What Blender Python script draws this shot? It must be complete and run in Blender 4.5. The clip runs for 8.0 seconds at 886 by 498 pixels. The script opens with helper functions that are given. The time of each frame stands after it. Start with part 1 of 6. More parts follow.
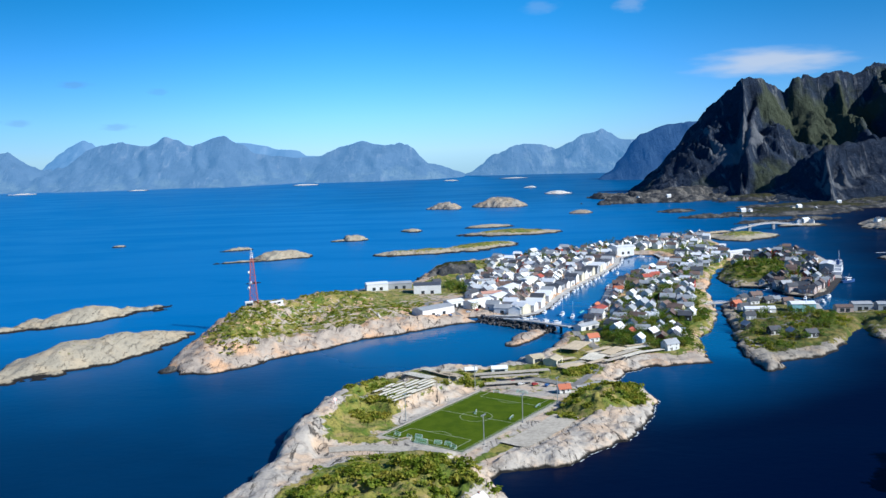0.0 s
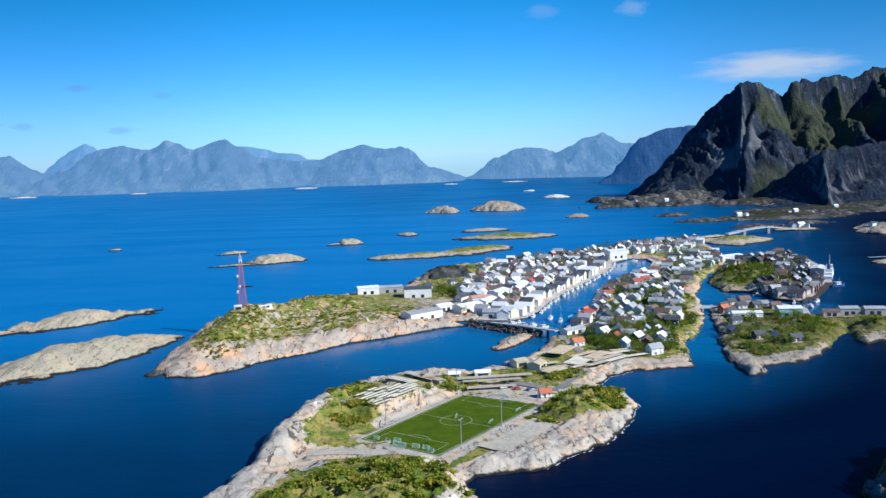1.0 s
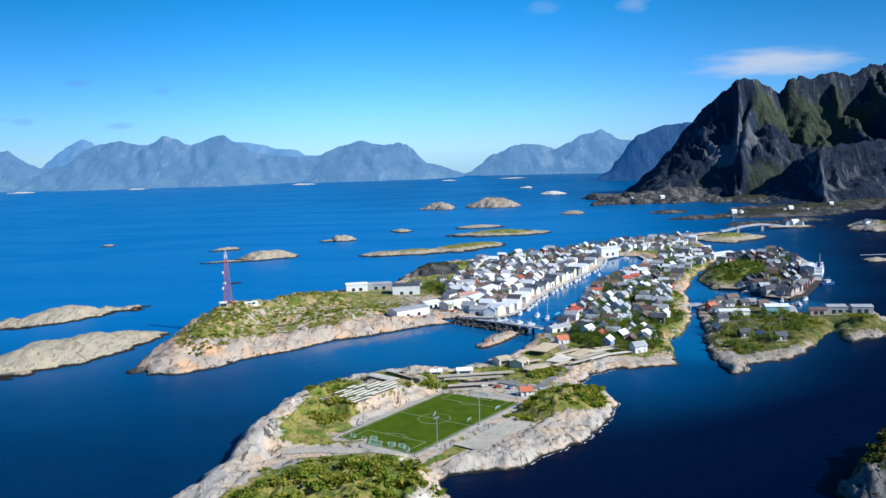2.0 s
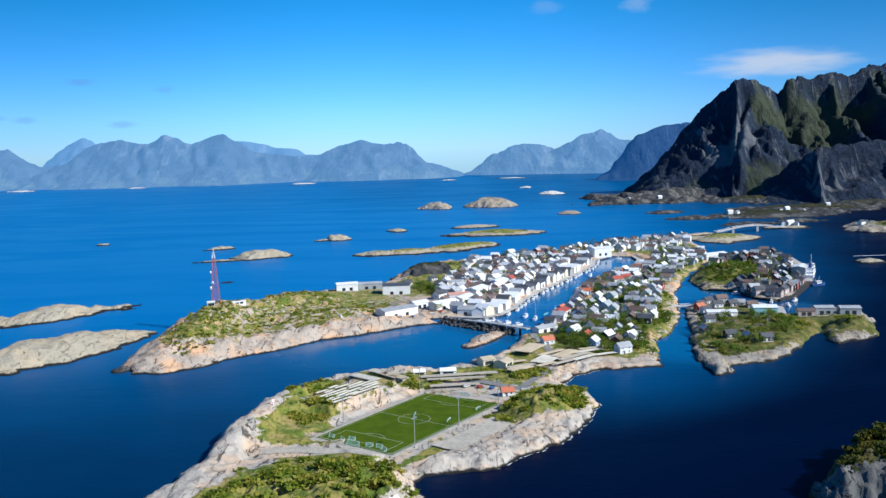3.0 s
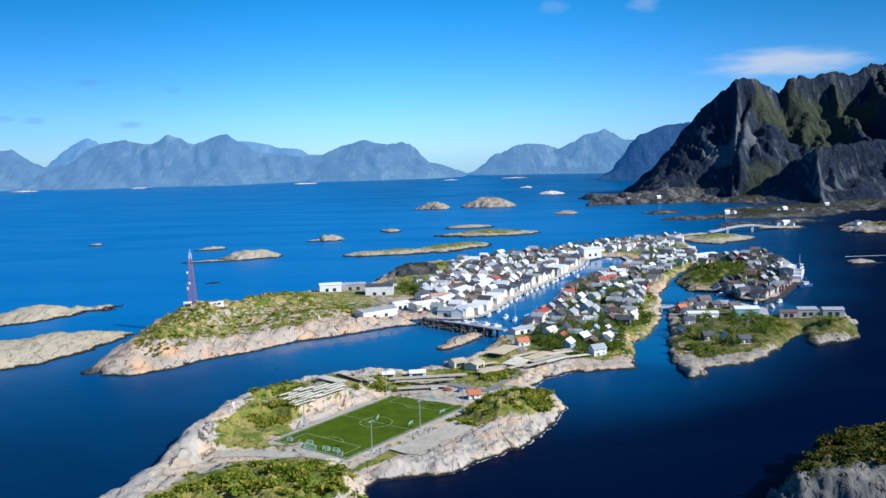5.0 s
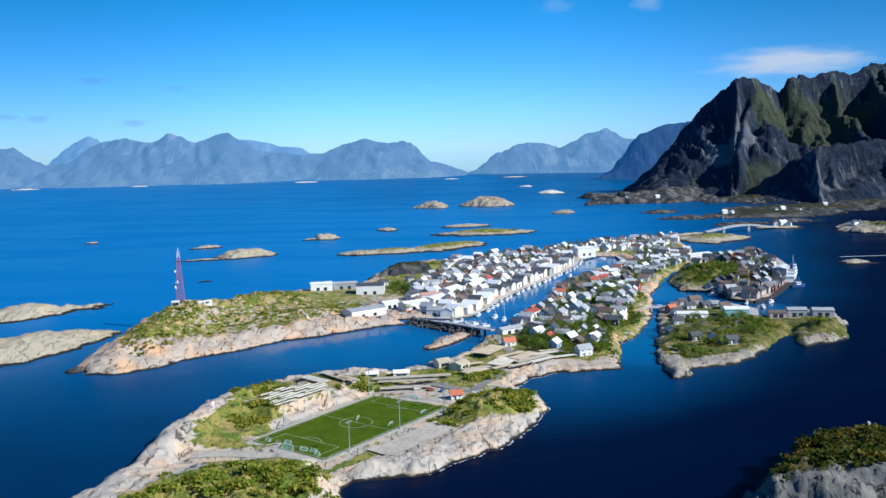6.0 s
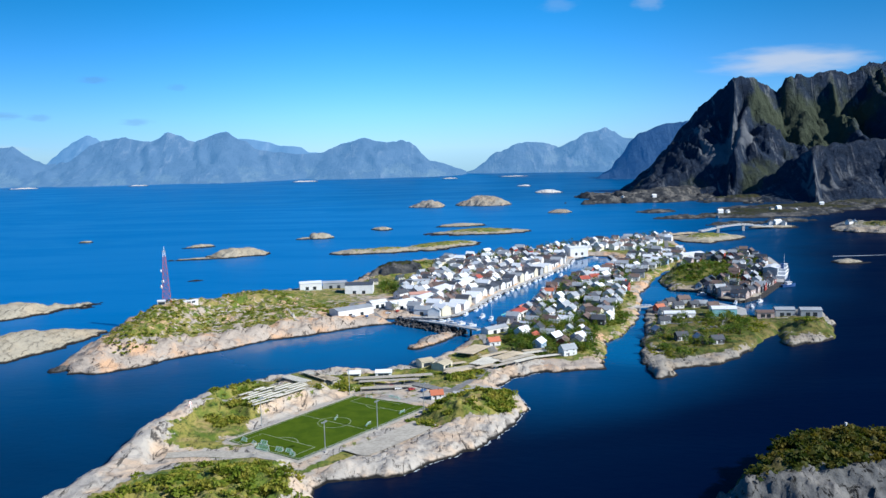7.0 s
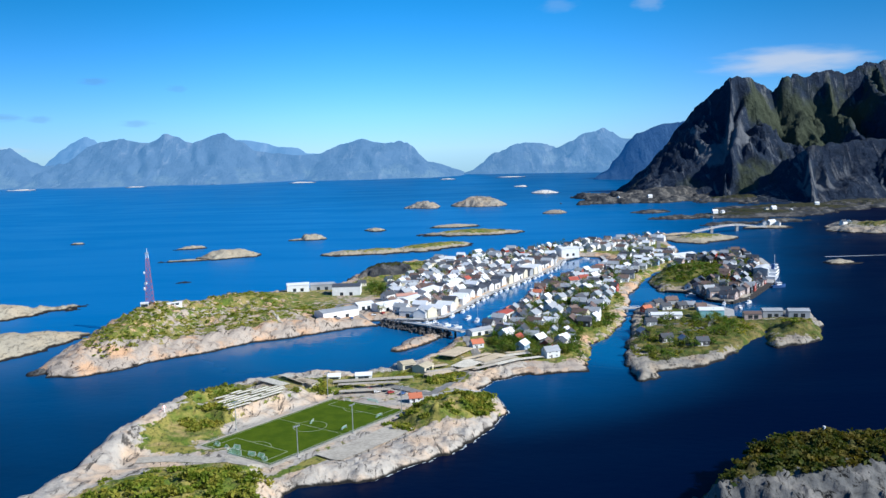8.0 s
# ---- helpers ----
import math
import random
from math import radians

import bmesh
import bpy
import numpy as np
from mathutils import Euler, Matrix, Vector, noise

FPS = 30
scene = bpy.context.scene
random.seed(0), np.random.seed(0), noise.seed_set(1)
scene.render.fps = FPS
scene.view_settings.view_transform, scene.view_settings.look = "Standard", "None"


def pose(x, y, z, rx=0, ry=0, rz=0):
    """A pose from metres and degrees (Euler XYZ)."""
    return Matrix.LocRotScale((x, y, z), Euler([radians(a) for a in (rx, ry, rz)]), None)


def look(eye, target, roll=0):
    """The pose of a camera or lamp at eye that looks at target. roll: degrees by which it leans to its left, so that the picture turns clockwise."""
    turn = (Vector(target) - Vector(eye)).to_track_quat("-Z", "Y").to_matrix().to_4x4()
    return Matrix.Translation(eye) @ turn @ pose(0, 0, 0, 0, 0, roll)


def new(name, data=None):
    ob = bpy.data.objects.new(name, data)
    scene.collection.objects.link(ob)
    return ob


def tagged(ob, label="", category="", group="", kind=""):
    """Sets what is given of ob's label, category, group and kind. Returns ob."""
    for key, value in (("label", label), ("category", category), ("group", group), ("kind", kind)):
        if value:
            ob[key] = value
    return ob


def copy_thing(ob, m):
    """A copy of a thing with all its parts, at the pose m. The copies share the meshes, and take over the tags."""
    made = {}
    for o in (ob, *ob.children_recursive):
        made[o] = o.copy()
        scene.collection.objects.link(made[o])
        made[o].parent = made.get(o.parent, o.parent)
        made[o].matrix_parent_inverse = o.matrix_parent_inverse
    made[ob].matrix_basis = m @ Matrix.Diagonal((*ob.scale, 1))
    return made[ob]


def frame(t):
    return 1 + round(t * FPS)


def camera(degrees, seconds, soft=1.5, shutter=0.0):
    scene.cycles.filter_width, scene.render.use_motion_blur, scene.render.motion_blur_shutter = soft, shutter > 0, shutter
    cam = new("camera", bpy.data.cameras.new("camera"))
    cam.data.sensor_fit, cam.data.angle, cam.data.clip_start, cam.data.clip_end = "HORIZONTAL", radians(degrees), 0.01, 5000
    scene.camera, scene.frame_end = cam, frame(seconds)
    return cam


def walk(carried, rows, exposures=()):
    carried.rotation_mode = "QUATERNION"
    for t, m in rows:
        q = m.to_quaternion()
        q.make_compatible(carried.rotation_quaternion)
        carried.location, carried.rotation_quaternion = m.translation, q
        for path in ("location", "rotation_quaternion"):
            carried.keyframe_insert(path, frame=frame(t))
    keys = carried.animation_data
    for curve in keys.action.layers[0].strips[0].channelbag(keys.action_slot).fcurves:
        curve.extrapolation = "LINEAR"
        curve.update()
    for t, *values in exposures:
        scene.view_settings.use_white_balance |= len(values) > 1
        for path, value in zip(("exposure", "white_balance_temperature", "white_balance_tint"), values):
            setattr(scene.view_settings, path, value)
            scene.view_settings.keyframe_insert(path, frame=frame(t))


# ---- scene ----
# The camera and its way: a slow drift to the right over the headland.
CAM = camera(54.0, 8.0, 1.42)
PATH = [
    (0.0, look((-0.00, -0.00, 143.76), (0.00, 993.55, 30.41), -1.943)),
    (0.5, look((6.05, -2.31, 144.11), (3.77, 991.85, 36.29), -1.925)),
    (1.0, look((12.01, -2.48, 144.27), (9.09, 991.53, 34.96), -1.895)),
    (1.5, look((17.71, -0.50, 144.21), (15.54, 993.17, 31.92), -1.808)),
    (3.0, look((34.91, 0.55, 144.31), (29.59, 994.00, 30.17), -1.611)),
    (3.5, look((40.69, 1.47, 144.11), (34.09, 995.16, 32.13), -1.595)),
    (4.0, look((46.59, 3.99, 144.08), (34.88, 997.20, 28.40), -1.633)),
    (4.5, look((52.64, 5.92, 143.66), (39.59, 999.34, 29.93), -1.669)),
    (6.0, look((69.96, 9.83, 143.13), (52.91, 1003.03, 28.03), -1.536)),
    (6.5, look((75.95, 11.59, 142.83), (56.98, 1004.68, 27.07), -1.513)),
    (7.0, look((81.66, 12.41, 142.50), (63.13, 1005.51, 26.68), -1.502)),
    (7.5, look((87.83, 15.06, 142.29), (69.24, 1008.26, 27.37), -1.562)),
    (8.0, look((93.81, 17.94, 141.90), (74.85, 1011.14, 27.02), -1.617)),
]
walk(CAM, PATH, [(0.0, 0.43, 6050, 8), (8.0, 0.43, 6050, 8)])

# ---- light ----
SUN_AZ, SUN_EL = 117.0, 36.0            # degrees clockwise from +y, degrees up
sun_way = Vector((math.sin(radians(SUN_AZ)) * math.cos(radians(SUN_EL)),
                  math.cos(radians(SUN_AZ)) * math.cos(radians(SUN_EL)), math.sin(radians(SUN_EL))))
sun_data = bpy.data.lights.new("sun", "SUN")
sun_data.energy, sun_data.angle, sun_data.color = 4.8, radians(0.5), (1.0, 0.96, 0.89)
sun = new("sun", sun_data)
sun.matrix_world = look(sun_way * 2000, (0, 0, 0))

world = bpy.data.worlds.new("sky")
scene.world = world
world.use_nodes = True
wn, wl = world.node_tree.nodes, world.node_tree.links
wn.clear()
sky = wn.new("ShaderNodeTexSky")
sky.sky_type, sky.sun_disc = "NISHITA", False
sky.sun_elevation, sky.sun_rotation = radians(SUN_EL), radians(SUN_AZ)
sky.altitude, sky.air_density, sky.dust_density, sky.ozone_density = 100, 1.0, 0.0, 6.0
background = wn.new("ShaderNodeBackground")
background.inputs["Strength"].default_value = 0.068
world_out = wn.new("ShaderNodeOutputWorld")


def sky_cloud(last, x, y, z, wide, high, share, seed, colour=(7.0, 7.4, 8.2, 1)):
    """A soft cloud of the sky round a direction."""
    tc = wn.new("ShaderNodeTexCoord")
    sub = wn.new("ShaderNodeVectorMath")
    sub.operation = "SUBTRACT"
    way = Vector((x, y, z)).normalized()
    sub.inputs[1].default_value = way
    wl.new(tc.outputs["Generated"], sub.inputs[0])
    scale = wn.new("ShaderNodeVectorMath")
    scale.operation = "MULTIPLY"
    scale.inputs[1].default_value = (1 / wide, 1 / wide, 1 / high)
    wl.new(sub.outputs[0], scale.inputs[0])
    length = wn.new("ShaderNodeVectorMath")
    length.operation = "LENGTH"
    wl.new(scale.outputs[0], length.inputs[0])
    tex = wn.new("ShaderNodeTexNoise")
    tex.inputs["Scale"].default_value = 1.6
    tex.inputs["Detail"].default_value = 6
    off = wn.new("ShaderNodeVectorMath")
    off.inputs[1].default_value = (seed, seed * 0.7, seed * 0.3)
    wl.new(scale.outputs[0], off.inputs[0])
    wl.new(off.outputs[0], tex.inputs["Vector"])
    wobble = wn.new("ShaderNodeMath")
    wobble.operation = "MULTIPLY_ADD"
    wobble.inputs[1].default_value = 1.1
    wl.new(tex.outputs["Fac"], wobble.inputs[0])
    wl.new(length.outputs["Value"], wobble.inputs[2])
    ramp = wn.new("ShaderNodeMapRange")
    ramp.interpolation_type = "SMOOTHSTEP"
    ramp.inputs["From Min"].default_value, ramp.inputs["From Max"].default_value = 1.55, 0.75
    ramp.inputs["To Min"].default_value, ramp.inputs["To Max"].default_value = 0.0, share
    wl.new(wobble.outputs[0], ramp.inputs["Value"])
    mix = wn.new("ShaderNodeMix")
    mix.data_type = "RGBA"
    mix.inputs[7].default_value = colour
    wl.new(ramp.outputs["Result"], mix.inputs["Factor"])
    wl.new(last, mix.inputs[6])
    return mix.outputs[2]


tone = wn.new("ShaderNodeHueSaturation")
tone.inputs["Saturation"].default_value = 1.25
wl.new(sky.outputs["Color"], tone.inputs["Color"])
# Clear northern air: deep blue above, a pale cyan belt over the horizon.
up = wn.new("ShaderNodeSeparateXYZ")
wl.new(wn.new("ShaderNodeTexCoord").outputs["Generated"], up.inputs[0])
belt = wn.new("ShaderNodeMapRange")
belt.interpolation_type = "SMOOTHERSTEP"
belt.inputs["From Min"].default_value, belt.inputs["From Max"].default_value = -0.02, 0.24
wl.new(up.outputs["Z"], belt.inputs["Value"])
air = wn.new("ShaderNodeMix")
air.data_type = "RGBA"
air.inputs[6].default_value, air.inputs[7].default_value = (0.74, 1.20, 2.05, 1), (0.27, 1.06, 1.26, 1)
wl.new(belt.outputs["Result"], air.inputs["Factor"])
clear = wn.new("ShaderNodeMix")
clear.data_type, clear.blend_type = "RGBA", "MULTIPLY"
clear.inputs["Factor"].default_value = 1.0
wl.new(tone.outputs["Color"], clear.inputs[6])
wl.new(air.outputs[2], clear.inputs[7])
# The sky is dimmed to both sides: lens falloff put into its colour.
aside = wn.new("ShaderNodeMath")
aside.operation = "ABSOLUTE"
wl.new(up.outputs["X"], aside.inputs[0])
side_falloff = wn.new("ShaderNodeMapRange")
side_falloff.interpolation_type = "SMOOTHSTEP"
for key, value in (("From Min", 0.05), ("From Max", 0.50), ("To Min", 1.10), ("To Max", 0.74)):
    side_falloff.inputs[key].default_value = value
wl.new(aside.outputs[0], side_falloff.inputs["Value"])
sky_dimmed = wn.new("ShaderNodeVectorMath")
sky_dimmed.operation = "SCALE"
wl.new(clear.outputs[2], sky_dimmed.inputs[0])
wl.new(side_falloff.outputs["Result"], sky_dimmed.inputs["Scale"])
sky_colour = sky_dimmed.outputs[0]
sky_colour = sky_cloud(sky_colour, 0.345, 0.927, 0.080, 0.098, 0.017, 0.75, 3.0)
sky_colour = sky_cloud(sky_colour, 0.212, 0.965, 0.150, 0.022, 0.010, 0.22, 8.0)
sky_colour = sky_cloud(sky_colour, 0.115, 0.975, 0.151, 0.028, 0.009, 0.12, 12.0)
sky_colour = sky_cloud(sky_colour, -0.47, 0.88, 0.010, 0.045, 0.006, 0.25, 17.0)
for x, z, wide, dim in ((-0.475, 0.044, 0.030, 0.30), (-0.43, 0.041, 0.016, 0.25), (-0.37, 0.078, 0.020, 0.28), (-0.33, 0.034, 0.020, 0.28), (-0.285, 0.068, 0.014, 0.2)):
    sky_colour = sky_cloud(sky_colour, x, 0.9, z, wide, 0.005, dim, 40 * wide, (1.6, 2.6, 3.9, 1))
wl.new(sky_colour, background.inputs["Color"])
wl.new(background.outputs[0], world_out.inputs["Surface"])

# ---- materials ----


class Nodes:
    """A material's node tree, written shortly."""

    def __init__(self, name, rough=0.7, metal=0.0, spec=0.5):
        self.mat = bpy.data.materials.new(name)
        self.mat.use_nodes = True
        self.n, self.l = self.mat.node_tree.nodes, self.mat.node_tree.links
        self.bsdf = self.n["Principled BSDF"]
        self.set("Roughness", rough), self.set("Metallic", metal), self.set("Specular IOR Level", spec)
        self.geo = self.n.new("ShaderNodeNewGeometry")

    def set(self, socket, value):
        self.put(value, self.bsdf.inputs[socket])

    def put(self, value, socket):
        if hasattr(value, "is_linked"):
            self.l.new(value, socket)
        else:
            socket.default_value = (*value, 1.0) if isinstance(value, tuple) and len(value) == 3 and socket.type == "RGBA" else value

    def place(self):
        return self.geo.outputs["Position"]

    def noise(self, size, detail=4.0, rough=0.55, vector=None, distort=0.0):
        t = self.n.new("ShaderNodeTexNoise")
        self.l.new(vector or self.place(), t.inputs["Vector"])
        t.inputs["Scale"].default_value, t.inputs["Detail"].default_value = 1.0 / size, detail
        t.inputs["Roughness"].default_value, t.inputs["Distortion"].default_value = rough, distort
        return t.outputs["Fac"]

    def stretched(self, sx, sy, sz, turn=0.0):
        m = self.n.new("ShaderNodeMapping")
        m.inputs["Scale"].default_value, m.inputs["Rotation"].default_value = (sx, sy, sz), (0, 0, turn)
        self.l.new(self.place(), m.inputs["Vector"])
        return m.outputs[0]

    def span(self, value, a, b, lo=0.0, hi=1.0):
        m = self.n.new("ShaderNodeMapRange")
        m.interpolation_type = "SMOOTHSTEP"
        self.put(value, m.inputs["Value"])
        for key, v in (("From Min", a), ("From Max", b), ("To Min", lo), ("To Max", hi)):
            m.inputs[key].default_value = v
        return m.outputs["Result"]

    def mix(self, factor, a, b, blend="MIX"):
        m = self.n.new("ShaderNodeMix")
        m.data_type, m.blend_type = "RGBA", blend
        for v, s in ((factor, m.inputs["Factor"]), (a, m.inputs[6]), (b, m.inputs[7])):
            self.put(v, s)
        return m.outputs[2]

    def math(self, op, a, b=0.0):
        m = self.n.new("ShaderNodeMath")
        m.operation = op
        self.put(a, m.inputs[0]), self.put(b, m.inputs[1])
        return m.outputs[0]

    def height(self):
        s = self.n.new("ShaderNodeSeparateXYZ")
        self.l.new(self.place(), s.inputs[0])
        return s.outputs["Z"]

    def attribute(self, name):
        a = self.n.new("ShaderNodeAttribute")
        a.attribute_name = name
        return a.outputs["Fac"]

    def own(self):
        return self.n.new("ShaderNodeObjectInfo").outputs["Random"]

    def island(self):
        return self.geo.outputs["Random Per Island"]

    def bump(self, value, metres, strength=1.0):
        b = self.n.new("ShaderNodeBump")
        b.inputs["Distance"].default_value, b.inputs["Strength"].default_value = metres, strength
        self.l.new(value, b.inputs["Height"])
        self.l.new(b.outputs["Normal"], self.bsdf.inputs["Normal"])


def rock_material(name, light, warm, dark, lush=1.0, cracked=0.85, wet=0.5):
    """Bare coastal granite with lichen, cracks and a black band above the water; grass grows by the 'veg' attribute."""
    m = Nodes(name, 0.85, spec=0.3)
    big, fine, mid = m.noise(23, 6, 0.6), m.noise(1.7, 8, 0.65), m.noise(6.5, 6, 0.6, distort=0.6)
    base = m.mix(m.span(big, 0.44, 0.62), light, warm)
    base = m.mix(m.span(mid, 0.52, 0.70, 0, 0.6), base, dark)
    base = m.mix(m.span(fine, 0.5, 0.75, 0, 0.55), base, tuple(0.4 * c for c in light))
    crack = m.noise(1, 6, 0.7, m.stretched(0.20, 0.05, 0.16, 0.6), 1.6)
    base = m.mix(m.span(crack, 0.57, 0.64, 0, cracked), base, tuple(0.25 * c for c in dark))
    tide = m.math("ADD", m.height(), m.math("MULTIPLY", mid, -2.2))
    base = m.mix(m.span(tide, wet, wet - 1.0), base, (0.012, 0.011, 0.010))
    grass = m.mix(m.span(m.noise(9, 5), 0.38, 0.62), (0.105, 0.150, 0.016), (0.27, 0.235, 0.055))
    grass = m.mix(m.span(m.noise(2.6, 7, 0.7), 0.48, 0.66), grass, (0.030, 0.060, 0.008))
    grass = m.mix(m.span(m.noise(16, 6, 0.65), 0.51, 0.66, 0, 0.8), grass, (0.36, 0.27, 0.11))
    grass = m.mix(1.0, grass, (lush, lush, lush), "MULTIPLY")
    edge = m.math("ADD", m.attribute("veg"), m.math("MULTIPLY", m.math("SUBTRACT", m.noise(5.5, 7, 0.65), 0.5), 2.0))
    m.set("Base Color", m.mix(m.span(edge, 0.42, 0.54), base, grass))
    m.bump(m.math("ADD", m.math("MULTIPLY", fine, 0.6), m.math("ADD", mid, m.math("MULTIPLY", m.span(crack, 0.64, 0.55), 0.5))), 0.8, 1.0)
    return m.mat


ROCK = rock_material("coastal_rock", (0.44, 0.40, 0.345), (0.56, 0.42, 0.295), (0.13, 0.115, 0.10))
TOWN_ROCK = rock_material("warm_coastal_rock", (0.42, 0.355, 0.29), (0.60, 0.375, 0.22), (0.14, 0.11, 0.085))
EAST_ROCK = rock_material("east_island_rock", (0.29, 0.265, 0.225), (0.37, 0.30, 0.22), (0.07, 0.066, 0.06), 0.6)
# Darkest of the rocks: the foreland's shadow is put into its colours.
FORELAND = rock_material("shaded_foreland_rock", (0.030, 0.033, 0.037), (0.135, 0.127, 0.115), (0.010, 0.011, 0.013), 0.16)
SKERRY = rock_material("skerry_rock", (0.37, 0.33, 0.25), (0.42, 0.35, 0.245), (0.20, 0.175, 0.13), 1.0, 0.25, 0.9)
PALE_SKERRY = rock_material("surf_washed_rock", (0.60, 0.60, 0.58), (0.62, 0.58, 0.52), (0.4, 0.39, 0.37), 1.0, 0.2)
# Pale grey rock darkened: corner falloff of the lens put into the colour.
KNOLL_ROCK = rock_material("dimmed_knoll_rock", (0.11, 0.111, 0.109), (0.20, 0.19, 0.175), (0.012, 0.012, 0.014), 0.4, 1.0)


def mountain_material(name, rock, pale, green, air, size=1.0, relief=8.0):
    m = Nodes(name, 0.9, spec=0.2)
    big = m.noise(240 * size, 7, 0.62)
    streak = m.noise(1, 7, 0.68, m.stretched(0.05 / size, 0.009 / size, 0.009 / size, 0.12), 0.3)
    crag = m.noise(26 * size, 8, 0.7)
    col = m.mix(m.span(streak, 0.545, 0.645, 0, 0.9), rock, pale)
    col = m.mix(m.span(crag, 0.48, 0.64, 0, 0.6), col, tuple(0.5 * c for c in rock))
    col = m.mix(m.span(m.noise(11 * size, 6, 0.7), 0.55, 0.68, 0, 0.3), col, pale)
    edge = m.math("ADD", m.attribute("veg"), m.math("MULTIPLY", m.math("SUBTRACT", big, 0.5), 1.6))
    edge = m.math("ADD", edge, m.math("MULTIPLY", m.math("SUBTRACT", crag, 0.5), 0.8))
    scree = m.math("ADD", m.attribute("veg"), m.math("MULTIPLY", m.math("SUBTRACT", m.noise(1, 6, 0.65, m.stretched(0.04 / size, 0.012 / size, 0.012 / size, 0.2)), 0.5), -2.4))
    col = m.mix(m.span(scree, -0.45, -1.0, 0, 0.85), col, pale)
    m.set("Base Color", m.mix(m.span(edge, 0.25, 0.85), col, green))
    # Distance haze, put in as a blue glow of the surface.
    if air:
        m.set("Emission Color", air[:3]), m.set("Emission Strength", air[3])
    m.bump(m.math("ADD", streak, crag), relief, 1.0)
    return m.mat


# The blue veil of distance is put into this rock's base colour.
MOUNTAIN = mountain_material("hazy_mountain_rock", (0.016, 0.029, 0.055), (0.145, 0.155, 0.17), (0.048, 0.060, 0.038), None, 1.0, 12.0)
BACK_RIDGE = mountain_material("hazy_ridge_rock", (0.018, 0.04, 0.075), (0.03, 0.06, 0.10), (0.02, 0.05, 0.07), (0.02, 0.13, 0.42, 0.30), 1.6)
# The pale third colour, spread on the lowest slopes, also paints haze.
FAR_RIDGE = mountain_material("hazy_far_rock", (0.040, 0.058, 0.085), (0.10, 0.115, 0.135), (0.115, 0.145, 0.135), (0.14, 0.37, 0.72, 0.42), 3.6, 20.0)
FARTHEST_RIDGE = mountain_material("hazy_farthest_rock", (0.055, 0.075, 0.10), (0.10, 0.12, 0.14), (0.09, 0.12, 0.12), (0.14, 0.40, 0.80, 0.47), 4.5, 8.0)


def sea_material():
    """Deep clear water: darkest near on the east side and paler far out, reflection and lens falloff put into its
    colour.
    """
    m = Nodes("sea_water", 0.12, spec=0.06)
    xyz = m.n.new("ShaderNodeSeparateXYZ")
    m.l.new(m.place(), xyz.inputs[0])
    # Mountain and sky reflection and lens falloff, painted by side and distance.
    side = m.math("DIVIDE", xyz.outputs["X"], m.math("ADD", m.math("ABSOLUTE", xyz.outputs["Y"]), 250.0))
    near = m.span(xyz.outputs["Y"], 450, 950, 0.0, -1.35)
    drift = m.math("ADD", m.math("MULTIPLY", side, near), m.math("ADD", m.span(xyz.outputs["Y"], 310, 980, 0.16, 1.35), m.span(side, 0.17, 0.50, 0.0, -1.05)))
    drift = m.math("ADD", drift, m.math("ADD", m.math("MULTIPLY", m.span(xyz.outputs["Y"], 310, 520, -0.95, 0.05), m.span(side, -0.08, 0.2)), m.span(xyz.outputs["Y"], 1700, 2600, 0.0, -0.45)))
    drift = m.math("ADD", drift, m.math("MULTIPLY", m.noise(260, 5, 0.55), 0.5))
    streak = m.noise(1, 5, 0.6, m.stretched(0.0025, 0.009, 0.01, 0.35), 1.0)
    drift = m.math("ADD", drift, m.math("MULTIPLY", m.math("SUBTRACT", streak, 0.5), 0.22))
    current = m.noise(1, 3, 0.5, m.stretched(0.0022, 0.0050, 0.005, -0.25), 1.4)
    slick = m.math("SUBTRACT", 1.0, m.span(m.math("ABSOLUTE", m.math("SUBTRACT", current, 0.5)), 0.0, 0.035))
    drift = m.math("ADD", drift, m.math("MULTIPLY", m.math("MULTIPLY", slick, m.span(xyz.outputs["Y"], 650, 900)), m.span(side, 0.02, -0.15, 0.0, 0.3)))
    reflection_share = m.span(drift, 0.0, 1.75)
    water = m.mix(reflection_share, (0.0003, 0.0028, 0.019), (0.0052, 0.140, 0.375))
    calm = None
    # Pale sand under the channel; sky reflection put into the harbour's colour; the inner bay brightened.
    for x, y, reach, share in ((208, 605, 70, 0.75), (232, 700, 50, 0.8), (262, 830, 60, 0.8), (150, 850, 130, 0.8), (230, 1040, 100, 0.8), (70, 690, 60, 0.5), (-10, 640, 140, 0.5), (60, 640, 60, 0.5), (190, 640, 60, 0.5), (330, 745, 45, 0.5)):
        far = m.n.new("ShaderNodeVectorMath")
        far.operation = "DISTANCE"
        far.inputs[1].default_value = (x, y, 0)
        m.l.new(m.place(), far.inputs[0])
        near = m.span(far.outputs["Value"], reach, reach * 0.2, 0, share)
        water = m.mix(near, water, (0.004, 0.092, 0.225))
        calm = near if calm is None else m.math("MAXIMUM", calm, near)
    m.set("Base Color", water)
    m.bsdf.inputs["IOR"].default_value = 1.25
    small, swell = m.noise(1, 3, 0.5, m.stretched(0.12, 0.2, 0.2, 0.5)), m.noise(1, 4, 0.55, m.stretched(0.012, 0.022, 0.03, -0.3), 0.5)
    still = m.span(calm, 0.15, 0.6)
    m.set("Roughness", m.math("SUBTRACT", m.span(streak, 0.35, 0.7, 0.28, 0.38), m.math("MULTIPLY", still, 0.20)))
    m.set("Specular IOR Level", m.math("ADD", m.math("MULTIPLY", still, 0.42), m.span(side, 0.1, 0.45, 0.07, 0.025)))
    m.bump(m.math("ADD", small, m.math("MULTIPLY", swell, 1.5)), 0.35, 0.30)
    return m.mat


SEA = sea_material()


